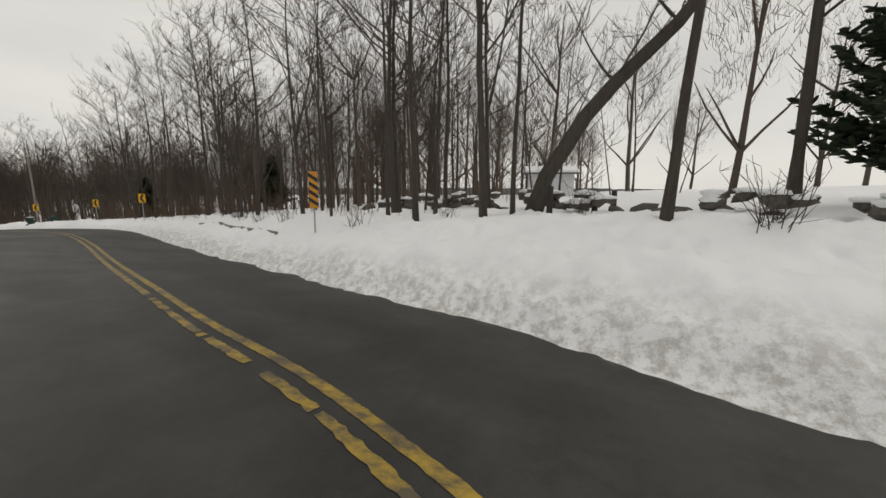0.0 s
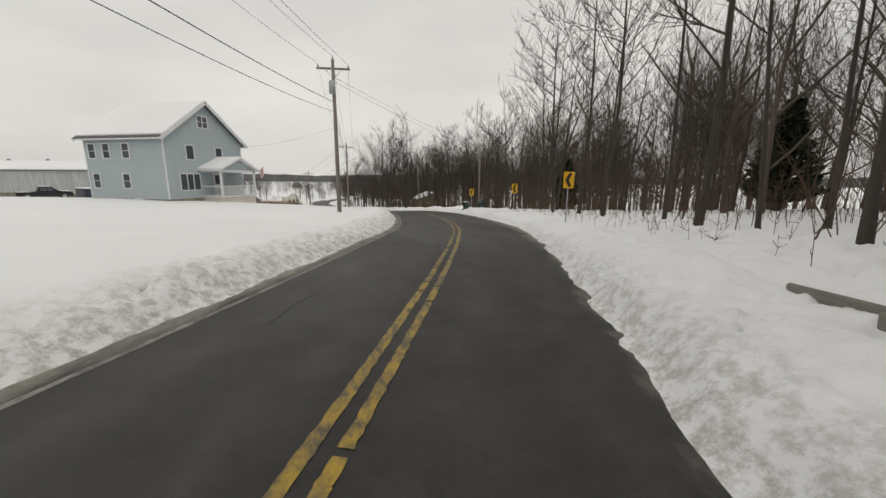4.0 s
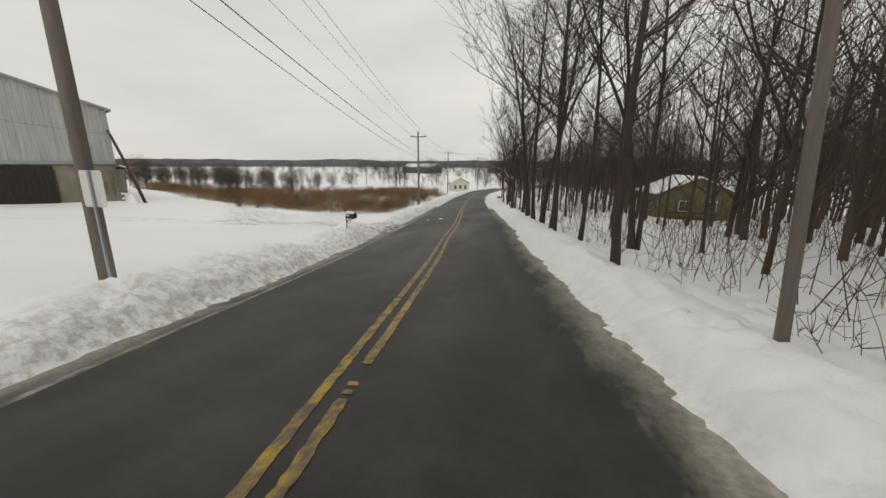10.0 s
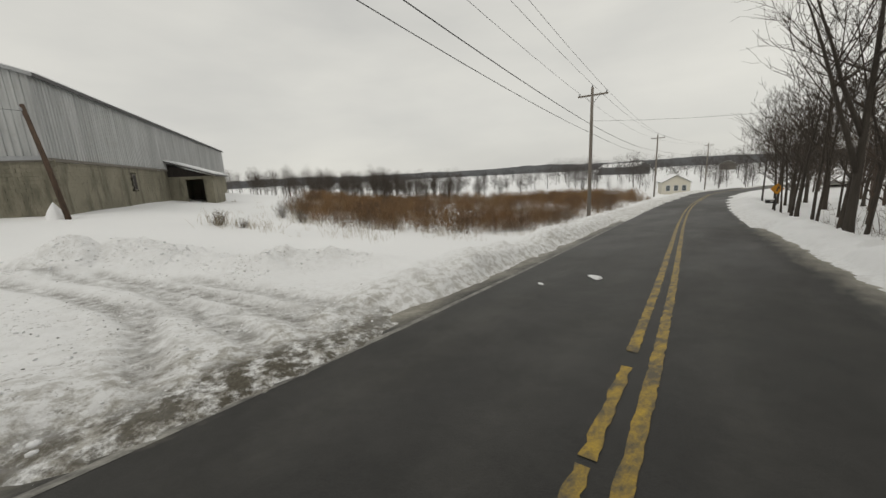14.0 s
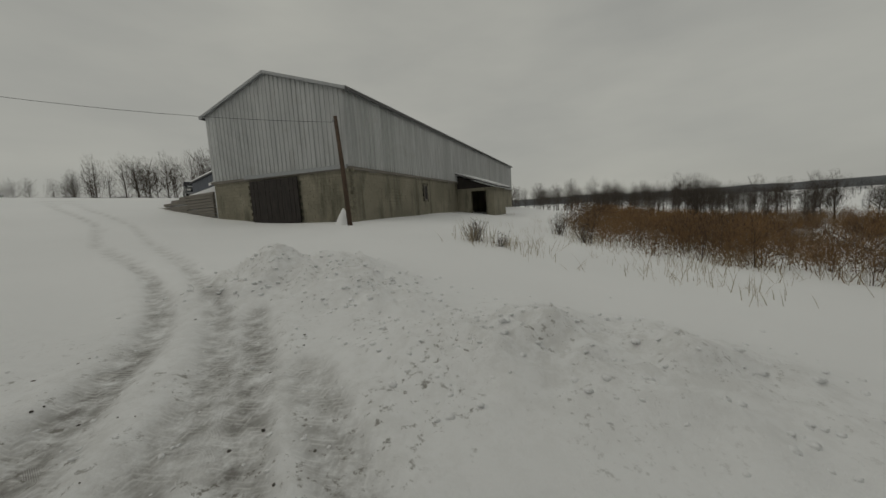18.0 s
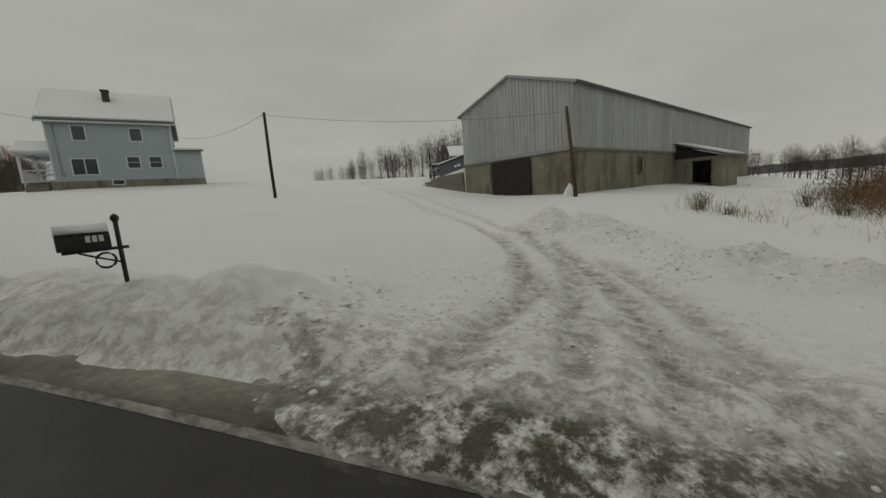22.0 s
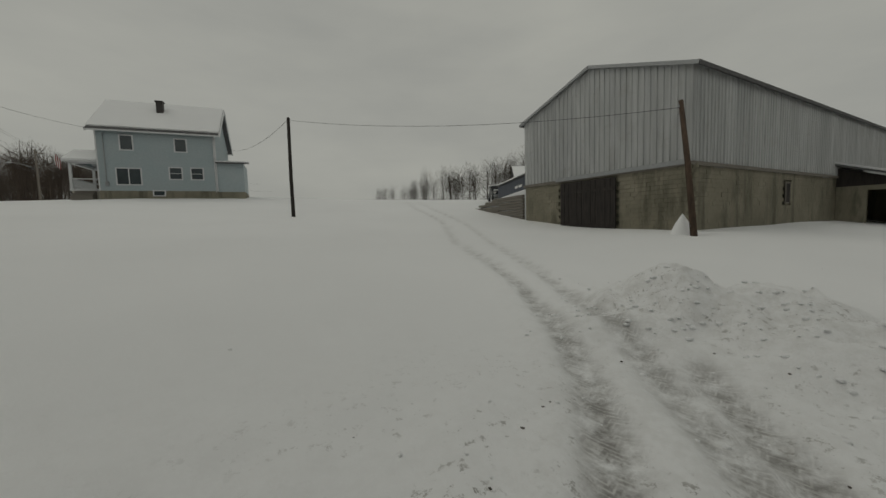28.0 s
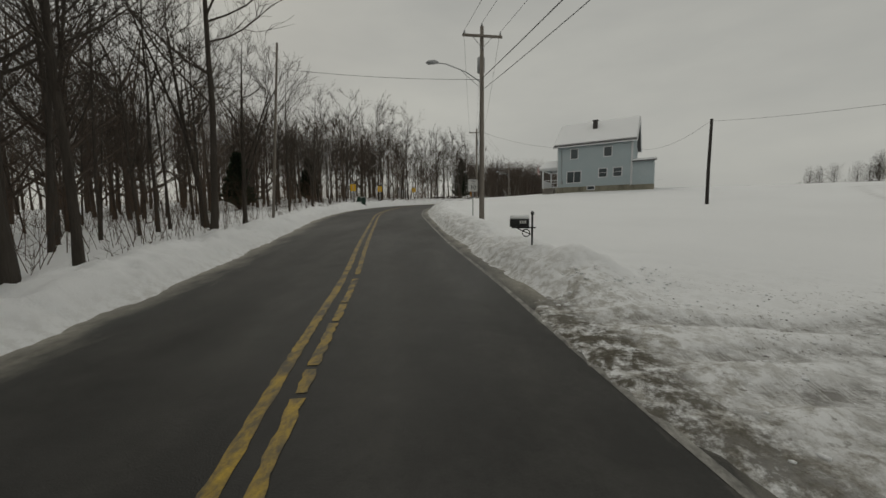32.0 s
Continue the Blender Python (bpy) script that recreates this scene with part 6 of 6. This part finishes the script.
def marsh():
    rnd = random.Random(12)
    poly = [(-19.5, 91), (-22.5, 84), (-25, 81), (-29, 79.5), (-37, 80.5), (-49, 85), (-62, 92), (-85, 100), (-95, 135), (-65, 150), (-42, 150), (-27, 140), (-23.5, 120), (-22, 106), (-19.5, 97)]
    cells = [(rnd.uniform(-92, -15), rnd.uniform(78, 152)) for _ in range(11500)]
    cells = [c for c in cells if inside(poly, *c)]
    xs, ys = np.array(cells).T
    zs = land_height(xs, ys)
    tall = 0.75 + 0.8 * waves(xs, ys, 6, 4, 3)
    rows, pale = [], []
    for x, y, z, t in zip(xs, ys, zs, tall):
        edge = y < 88 or (x > -24)
        for _ in range(5):
            h = max(0.35, t * rnd.uniform(0.6, 1.15))
            (pale if edge and rnd.random() < 0.3 else rows).append((x + rnd.gauss(0, 0.28), y + rnd.gauss(0, 0.28), z - 0.1, h, rnd.gauss(0, 0.22), rnd.gauss(0, 0.22), rnd.uniform(0.006, 0.018), rnd.uniform(0, 3.14)))
    for q in range(3):
        pts = [c for c in cells if waves(np.array([c[0]]), np.array([c[1]]), 9, 6, 2)[0] > -0.05 and rnd.random() < 0.075]
        scatter("willow_brush", [(x, y, land_at(x, y) - 0.15, rnd.uniform(0.5, 1.0), rnd.uniform(0, 6.28)) for x, y in pts], "willow" if q else "brush", "rounded clumps of rust-brown brush in the marsh", "brush", SHRUB[q])
    blades(rows, "reed_bed", "reed", "dense bed of dry brown reeds and brush", "reeds")
    for _ in range(420):
        x, y = rnd.choice(((rnd.uniform(-32, -19), rnd.uniform(76, 86)), (rnd.uniform(-24, -17), rnd.uniform(86, 106)), (rnd.uniform(-54, -30), rnd.uniform(79, 88))))
        if rnd.random() < 0.2:
            z = land_at(x, y)
            for _ in range(9):
                pale.append((x + rnd.gauss(0, 0.2), y + rnd.gauss(0, 0.2), z - 0.05, rnd.uniform(0.2, 0.7), rnd.gauss(0, 0.3), rnd.gauss(0, 0.3), rnd.uniform(0.003, 0.007), rnd.uniform(0, 3.14)))
    blades(pale, "dry_grass", "straw", "pale dry grass poking through the snow", "grass")


marsh()


def twig_bush(x, y, h, n, seed, mat="twig", label="small bare bush poking through the snow"):
    rnd = random.Random(seed)
    rows = []
    for _ in range(n):
        w = rnd.uniform(0, 6.28)
        s = bent(rnd, (rnd.gauss(0, 0.12 * h), rnd.gauss(0, 0.12 * h), -0.1), (0.6 * math.cos(w) * rnd.random(), 0.6 * math.sin(w) * rnd.random(), 1), h * rnd.uniform(0.55, 1.1), 4, 0.16, 0.02)
        rows.append((s, [0.012, 0.01, 0.008, 0.006, 0.004]))
        for _ in range(4):
            k = rnd.randint(1, 4)
            t = bent(rnd, s[k], (rnd.uniform(-1, 1), rnd.uniform(-1, 1), rnd.uniform(0.1, 1)), h * rnd.uniform(0.15, 0.35), 2, 0.2, 0.03)
            rows.append((t, [0.007, 0.005, 0.003]))
    ob = mesh_object("bush", *strands(rows), mat)
    ob.matrix_basis = pose(x, y, land_at(x, y))
    return tagged(ob, label, "bush", "bare bushes")


for i, (x, y, h, n) in enumerate(((-24.3, 73.6, 0.95, 34), (-23.2, 74.5, 0.6, 16), (-30.5, 78.6, 1.3, 30), (-27.5, 79.0, 1.2, 30), (-6.3, -39.4, 1.5, 18), (-7.2, -41.5, 1.3, 18), (-2.6, -36.0, 1.4, 14), (-1.2, -31.0, 1.5, 10), (-2.2, -27.4, 1.5, 12), (0.6, -21.0, 1.7, 14), (2.6, -15.5, 1.8, 14), (4.0, -13.2, 1.6, 16), (5.2, -10.4, 1.5, 14), (1.6, -18.0, 1.4, 12))):
    twig_bush(x, y, h, n, 60 + i, label="bare twiggy bush on the snowy bank" if y < 0 else "small bare bush poking through the snow")


def tufts():
    """Pale grass bent over by the snow."""
    rnd = random.Random(90)
    rows = []
    for cx, cy, n, r, h in ((-24.3, 73.6, 110, 0.55, 1.0), (-23.3, 74.6, 70, 0.5, 0.7), (-24.0, 75.4, 50, 0.5, 0.6), (-22.0, 75.4, 40, 0.5, 0.45), (-20.6, 78.0, 40, 0.7, 0.5), (-22.5, 80.5, 70, 0.9, 0.7), (-19.2, 79.5, 60, 0.8, 0.6), (-20.5, 86.0, 80, 0.9, 0.7), (-18.5, 90.0, 60, 0.9, 0.6), (-26.5, 79.0, 90, 0.9, 0.9), (-29.5, 79.0, 90, 0.9, 1.1), (-17.6, 85.0, 30, 0.6, 0.4)):
        for _ in range(n):
            x, y = cx + rnd.gauss(0, r), cy + rnd.gauss(0, r * 0.7)
            w = rnd.uniform(0, 6.28)
            rows.append((x, y, land_at(x, y) - 0.05, h * rnd.uniform(0.4, 1.0), 0.5 * h * math.cos(w) * rnd.random(), 0.5 * h * math.sin(w) * rnd.random(), rnd.uniform(0.004, 0.009), rnd.uniform(0, 3.14)))
    blades(rows, "grass_tufts", "straw", "tufts of pale dry grass in the snow near the barn", "grass")


tufts()


def undergrowth():
    rnd = random.Random(44)
    rows = []
    for _ in range(3400):
        y, d = rnd.uniform(-26, 100), 6.9 + 30 * rnd.random() ** 1.3
        if 22 < y < 34 and d < 11:
            continue
        if y < -8:
            d += 1.0
            if rnd.random() < 0.4:
                continue
        x, yy = on_road(y, d)
        h = rnd.uniform(0.8, 4.2) if d > 8.5 else rnd.uniform(0.5, 1.8)
        z = land_at(x, yy) if rnd.random() < 2 else 0
        s = bent(rnd, (x, yy, z - 0.1), (rnd.gauss(0, 0.22), rnd.gauss(0, 0.22), 1), h, 3, 0.16, 0.0)
        r = 0.005 + 0.0034 * h
        rows.append((s, [r, r * 0.75, r * 0.5, 0.004]))
        for _ in range(rnd.randint(3, 7)):
            k = rnd.randint(1, 3)
            t = bent(rnd, s[k], (rnd.uniform(-1, 1), rnd.uniform(-1, 1), rnd.uniform(0.1, 1.1)), h * rnd.uniform(0.15, 0.4), 2, 0.2, 0.04)
            rows.append((t, [0.008, 0.006, 0.003]))
    tagged(mesh_object("undergrowth", *strands(rows), "brush"), "thin saplings and brush under the trees", "undergrowth", kind="stuff")


undergrowth()


def pine(x, y, h, seed, label):
    rnd = random.Random(seed)
    t = thing("pine_tree", pose(x, y, land_at(x, y)), label, "pine tree", "pine trees")
    rod("trunk", [(0, 0, -0.4), (0.05, 0, h * 0.5), (0, 0, h)], [0.24, 0.15, 0.03], "bark", t, 8)
    vs, fs, arms = [], [], []
    z = h * 0.06
    while z < h * 0.99:
        reach = (h - z) / h * h * 0.32 + 0.25
        for _ in range(12):
            w = rnd.uniform(0, 6.28)
            ln = reach * rnd.uniform(0.65, 1.1)
            a = bent(rnd, (0, 0, z), (math.cos(w), math.sin(w), 0.16 + 0.5 * z / h), ln, 4, 0.08, 0.10)
            arms.append((a, [0.03, 0.024, 0.018, 0.012, 0.006]))
            for _ in range(int(18 * ln) + 8):
                u = rnd.uniform(0.2, 1.0) * 4
                i = min(int(u), 3)
                p = a[i].lerp(a[i + 1], u - i)
                d = Vector((math.cos(w) + rnd.gauss(0, 0.8), math.sin(w) + rnd.gauss(0, 0.8), rnd.uniform(-0.2, 0.6))).normalized() * rnd.uniform(0.26, 0.50)
                n = d.cross(Vector((rnd.gauss(0, 1), rnd.gauss(0, 1), 1))).normalized() * 0.075
                k = len(vs)
                vs += [p - n, p + n, p + d * 0.7 + n, p + d, p + d * 0.7 - n]
                fs.append((k, k + 1, k + 2, k + 3, k + 4))
        z += h * 0.035
    mesh_object("branches", *strands(arms), "bark", t)
    mesh_object("needles", vs, fs, "pine", t, "dark green needles")


pine(1.0, -46.5, 13.5, 1, "large dark green pine tree beside the bank")
pine(28.0, 8.0, 8.0, 2, "dark green pine tree inside the woods")

pine(25.0, 33.0, 7.0, 4, "small dark pine tree between bare trunks")


# ---- stone wall, guard rail and small buildings ----
def stone(rnd, r):
    bm = bmesh.new()
    bmesh.ops.create_icosphere(bm, subdivisions=1, radius=r)
    sx, sy, sz = rnd.uniform(0.9, 1.7), rnd.uniform(0.7, 1.2), rnd.uniform(0.45, 0.75)
    for v in bm.verts:
        v.co = Vector((v.co.x * sx, v.co.y * sy, v.co.z * sz)) * rnd.uniform(0.8, 1.15)
    return bm


def stone_wall():
    rnd = random.Random(9)
    w = thing("stone_wall", pose(0, 0, 0), "rough field-stone wall half buried in snow under the trees", "stone wall", kind="structure")
    caps = []
    for i in range(150):
        y = rnd.uniform(-52, -17)
        d = 13.2 + 0.9 * rnd.gauss(0, 0.6) + 2.0 * math.sin(0.2 * y)
        x, yy = on_road(y, d)
        z = land_at(x, yy)
        r = rnd.uniform(0.22, 0.48)
        lift = rnd.uniform(0.0, 0.75)
        ob = part("stone", stone(rnd, r), "rock", w)
        ob.matrix_basis = pose(x, yy, z + lift, rnd.uniform(-20, 20), rnd.uniform(-20, 20), rnd.uniform(0, 360))
        if lift > 0.3:
            caps.append((x, yy, z + lift + r * 0.42, r))
    for x, y, z, r in caps:
        bm = bmesh.new()
        bmesh.ops.create_icosphere(bm, subdivisions=1, radius=r * 1.15)
        for v in bm.verts:
            v.co.z *= 0.28
        part("snow_cap", bm, "snow", w, "", True).matrix_basis = pose(x, y, z)


stone_wall()


def guard_rail():
    g = thing("guard_rail", pose(0, 0, 0), "old grey guard rail almost buried in the snow bank", "guard rail")
    rnd = random.Random(6)
    y = -21.5
    while y < -7.5:
        run = rnd.uniform(0.7, 2.2)
        d = 5.35 + 0.9 * smooth_step(-19, -8, np.array([y]))[0]
        (x0, y0), (x1, y1) = on_road(y, d), on_road(y + run, d)
        p, q = Vector((x0, y0, land_at(x0, y0) + 0.16)), Vector((x1, y1, land_at(x1, y1) + 0.16))
        m = Matrix.Translation(p) @ (q - p).to_track_quat("X", "Z").to_matrix().to_4x4()
        part("rail", boxes((0, -0.05, -0.22, (q - p).length, 0.05, 0.10), bevel=0.03), "oldwood", g).matrix_basis = m
        y += run + rnd.uniform(0.1, 0.7)
    for x, y, h in ((-0.06, -34.9, 1.2), (2.4, -36.6, 0.9), (1.9, -37.3, 0.9)):
        p = tagged(rod("fence_post", [(x, y, land_at(x, y) - 0.3), (x, y, land_at(x, y) + h)], [0.12, 0.11], "darkwood", None, 8), "short dark wooden post in the snow", "post", "fence posts")


guard_rail()


def shed(name, x, y, face, w, l, h, rise, wall, label, category, door=None, z=None):
    """A small gabled building; the gable faces -y before the turn."""
    z = land_at(x, y) if z is None else z
    s = thing(name, pose(x, y, z, 0, 0, face), label, category)
    part("wall", boxes((-w / 2, 0, -0.8, w / 2, l, h)), wall, s)
    part("gable", prism(bmesh.new(), [(-w / 2, h), (w / 2, h), (0, h + rise)], "y", 0.0, l), wall, s)
    for k in (1, -1):
        for nm, off, th, mat, ov in (("roof", 0.0, 0.1, "darkgrey", 0.35), ("roof_snow", 0.11, 0.16, "snow", 0.3)):
            bm = bmesh.new()
            sl = rise / (w / 2)
            prism(bm, [(k * (w / 2 + ov), h - sl * ov + off), (0, h + rise + off), (0, h + rise + off + th), (k * (w / 2 + ov), h - sl * ov + off + th)], "y", -ov, l + ov)
            part(nm, bm, mat, s)
    if door:
        x0, x1, dh, mat = door
        part("door", boxes((x0, -0.06, -0.1, x1, -0.01, dh), bevel=0.01), mat, s)
        part("door_frame", boxes((x0 - 0.1, -0.05, -0.1, x0, 0, dh + 0.1), (x1, -0.05, -0.1, x1 + 0.1, 0, dh + 0.1), (x0, -0.05, dh, x1, 0, dh + 0.1)), "white", s)
    return s


shed("garage", -54.8, 44.4, 35, 5.5, 7.0, 2.7, 1.5, "oldwood", "small grey garage with a white door and snowy roof", "garage", (-0.4, 2.1, 2.3, "white"))
cab = shed("cabin", 18.3, 99.0, 8, 8.6, 7.5, 2.9, 1.9, "olive", "olive green cabin with a snowy roof among the trees", "cabin")
window_unit(cab, pose(-1.2, -0.02, 1.0), 1.2, 1.1, 1, 1)
window_unit(cab, pose(1.6, -0.02, 1.0), 1.0, 1.1, 1, 0)
part("deck", boxes((-3.4, -1.8, 0.0, 1.5, 0.0, 0.15), (-3.4, -1.8, 0.9, 1.5, -1.72, 1.0), (-3.4, -1.8, 0.15, -3.3, -1.7, 1.0), (-1.0, -1.8, 0.15, -0.9, -1.7, 1.0), (1.4, -1.8, 0.15, 1.5, -1.7, 1.0)), "darkwood", cab)
s0 = shed("outbuilding", 18.0, -31.5, 190, 3.0, 3.6, 1.9, 0.4, "white", "low white outbuilding behind the stone wall", "outbuilding", z=2.9)
fh = shed("farmhouse", -39.0, 191.0, 25, 7, 10, 3.6, 2.0, "cream", "distant cream farmhouse in the valley", "house")
for u in (-2.0, 0, 2.0):
    window_unit(fh, pose(u, -0.02, 1.2), 1.0, 1.5, 1)
shed("farm_building", -120, 380, 70, 14, 40, 6.0, 3.0, "darkgrey", "long dark farm building across the valley", "barn")
shed("farm_building", -30, 395, -20, 8, 12, 4.0, 2.5, "white", "small white farm building across the valley", "barn")
shed("farm_building", -75, 420, 10, 10, 14, 4.5, 2.5, "oldwood", "grey farm building across the valley", "barn")


def machine_shelter():
    s = thing("machine_shelter", frame_at(-35.3, 57.1, -2.1, (-0.70, -0.714)), "long dark blue machine shelter with snow on its flat roof", "shelter")
    L, D = 10.5, 4.0
    part("back_panel", boxes((0, -D, 0.0, L, -D + 0.1, 2.5)), "navy", s)
    for k in range(12):
        x = L * k / 12
        part("panel", boxes((x + 0.02, 0.0, 0.25, x + L / 12 - 0.02, 0.06, 2.5), bevel=0.01), "navy", s)
    for xx in (0.0, L - 0.08):
        part("end_panel", boxes((xx, -D, 0.2, xx + 0.08, 0, 2.5)), "navy", s)
    part("roof", boxes((-0.1, -D - 0.1, 2.5, L + 0.1, 0.2, 2.6)), "black", s)
    part("roof_snow", boxes((-0.05, -D - 0.05, 2.6, L + 0.05, 0.15, 2.75), bevel=0.05), "snow", s)
    for k in range(2):
        part("skid", boxes((1 + 5 * k, -D, -0.8, 1.25 + 5 * k, 0.1, 0.28)), "black", s)
    part("marking", boxes((2.2, 0.06, 1.75, 3.1, 0.07, 1.95), (3.4, 0.06, 1.75, 4.2, 0.07, 1.95)), "sign_white", s)


machine_shelter()


def pickup(m, label):
    c = thing("pickup_truck", m, label, "pickup truck")
    prof = [(-2.7, 0.45), (-2.7, 1.0), (-0.75, 1.05), (-0.6, 1.72), (0.65, 1.74), (1.25, 1.12), (2.55, 1.0), (2.72, 0.8), (2.72, 0.42)]
    bm = prism(bmesh.new(), prof, "y", -0.92, 0.92)
    bmesh.ops.bevel(bm, geom=list(bm.edges), offset=0.06, segments=2, affect="EDGES")
    part("body", bm, "carpaint", c)
    part("bed", boxes((-2.55, -0.75, 1.0, -0.85, 0.75, 1.06)), "snow", c, "snow lying in the truck bed")
    part("roof_snow", boxes((-0.5, -0.8, 1.74, 0.55, 0.8, 1.84), bevel=0.04), "snow", c)
    part("bonnet_snow", boxes((1.4, -0.75, 1.08, 2.4, 0.75, 1.17), bevel=0.04), "snow", c)
    for y in (-0.9275, 0.9275):
        for a, b, top in ((-0.5, 0.1, 1.62), (0.18, 0.75, 1.6)):
            part("side_window", boxes((a, y - 0.0075, 1.18, b, y + 0.0075, top)), "glass", c)
    for x in (-1.75, 1.75):
        for y in (-0.85, 0.85):
            w = new("wheel")
            w.parent = c
            w.matrix_basis = pose(x, y, 0.40, 90, 0, 0)
            rod("tyre", [(0, 0, -0.12), (0, 0, -0.09), (0, 0, 0.09), (0, 0, 0.12)], [0.34, 0.40, 0.40, 0.34], "tyre", w, 18)
            rod("rim", [(0, 0, -0.125), (0, 0, 0.125)], [0.24, 0.24], "grey", w, 14)
    part("bumper", boxes((2.66, -0.88, 0.42, 2.80, 0.88, 0.62), bevel=0.03), "grey", c)
    for y in (-0.72, 0.72):
        part("headlight", boxes((2.66, y - 0.14, 0.72, 2.75, y + 0.14, 0.9), bevel=0.02), "sign_white", c)


pickup(pose(-45.9, 47.5, land_at(-45.9, 47.5) + 0.05, 0, 0, 40), "black pickup truck with snow on it, parked on the rise")


# ---- loose snow lumps and tyre marks ----
def lumps():
    rnd = random.Random(71)
    shapes = []
    for i in range(6):
        bm = bmesh.new()
        bmesh.ops.create_icosphere(bm, subdivisions=1, radius=1.0)
        for v in bm.verts:
            f = 1 + 0.35 * noise.noise(v.co * 1.4 + Vector((i * 7.1, 0, 0)))
            v.co = Vector((v.co.x * 1.2 * f, v.co.y * f, v.co.z * 0.6 * f))
        shapes.append((np.array([v.co[:] for v in bm.verts]), [tuple(v.index for v in f.verts) for f in bm.faces]))
        bm.free()
    for mat, n, label in (("snow", 1900, "broken lumps of ploughed snow along the banks"), ("soilclod", 130, "small dark clods of dirt on the snow")):
        vs, fs = [], []
        for _ in range(n):
            if mat == "snow" and rnd.random() < 0.75:
                y = rnd.uniform(-40, 75)
                d = rnd.choice((-1, 1)) * (4.3 + 2.6 * rnd.random() ** 1.3)
                x, yy = on_road(y, d)
                r = rnd.uniform(0.015, 0.06)
            else:
                x, yy = rnd.gauss(-9.8, 3.5), rnd.gauss(70.2, 1.6)
                if x > -9.0:
                    continue
                r = rnd.uniform(0.01, 0.035) if mat == "snow" else rnd.uniform(0.008, 0.022)
            if mat == "snow" and rnd.random() < 0.35:
                hx, hy, hh, ha = rnd.choice(HEAPS)
                x, yy, r = hx + rnd.gauss(0, 0.8 * ha), hy + rnd.gauss(0, 0.8 * ha), rnd.uniform(0.015, 0.055)
            z = land_at(x, yy)
            v, f = rnd.choice(shapes)
            k, a = len(vs), rnd.uniform(0, 6.28)
            c, s = math.cos(a), math.sin(a)
            vs += [(x + r * (p[0] * c - p[1] * s), yy + r * (p[0] * s + p[1] * c), z + r * p[2] + 0.05 * r) for p in v]
            fs += [tuple(i + k for i in q) for q in f]
        tagged(mesh_object("snow_lumps" if mat == "snow" else "dirt_clods", vs, fs, "snow" if mat == "snow" else "rock", smooth=True), label, "snow lumps" if mat == "snow" else "dirt", kind="stuff")


lumps()


def road_snow():
    """Snow dropped on the asphalt: a thin smear and two flat clumps."""
    rnd = random.Random(23)
    for x, y, r in ((-6.79, 79.49, 0.17), (-7.4, 77.8, 0.07)):
        bm = bmesh.new()
        bmesh.ops.create_icosphere(bm, subdivisions=2, radius=r)
        for v in bm.verts:
            v.co = Vector((v.co.x * 1.5, v.co.y * 0.8, v.co.z * 0.2)) * (1 + 0.5 * noise.noise(v.co * 9))
        ob = part("snow_clump", bm, "snow", None, "", True)
        ob.matrix_basis = pose(x, y, float(np.interp(y, LINE[:, 1], LINE_Z)) - 0.035, 0, 0, rnd.uniform(0, 360))
        tagged(ob, "flat clump of snow fallen on the asphalt", "snow clump", "snow clumps on the road")
    vs, fs = [], []
    n = 30
    for i in range(n + 1):
        u = i / n
        x, y = 1.05 + 1.25 * u, 66.6 - 5.2 * u
        w = 0.32 * math.sin(math.pi * u) ** 0.6 * rnd.uniform(0.5, 1.2) + 0.01
        z = float(np.interp(y, LINE[:, 1], LINE_Z))
        for o in (-w, 0, w):
            vs.append((x + o, y, z - 0.018 * abs(x + o - np.interp(y, LINE[:, 1], LINE[:, 0])) + (0.05 if o == 0 else 0.012)))
    for i in range(n):
        for k in (0, 1):
            fs.append((3 * i + k, 3 * i + k + 1, 3 * i + k + 4, 3 * i + k + 3))
    tagged(mesh_object("snow_streak", vs, fs, "snow", None, "", True), "thin streak of packed snow on the asphalt", "snow streak")


road_snow()
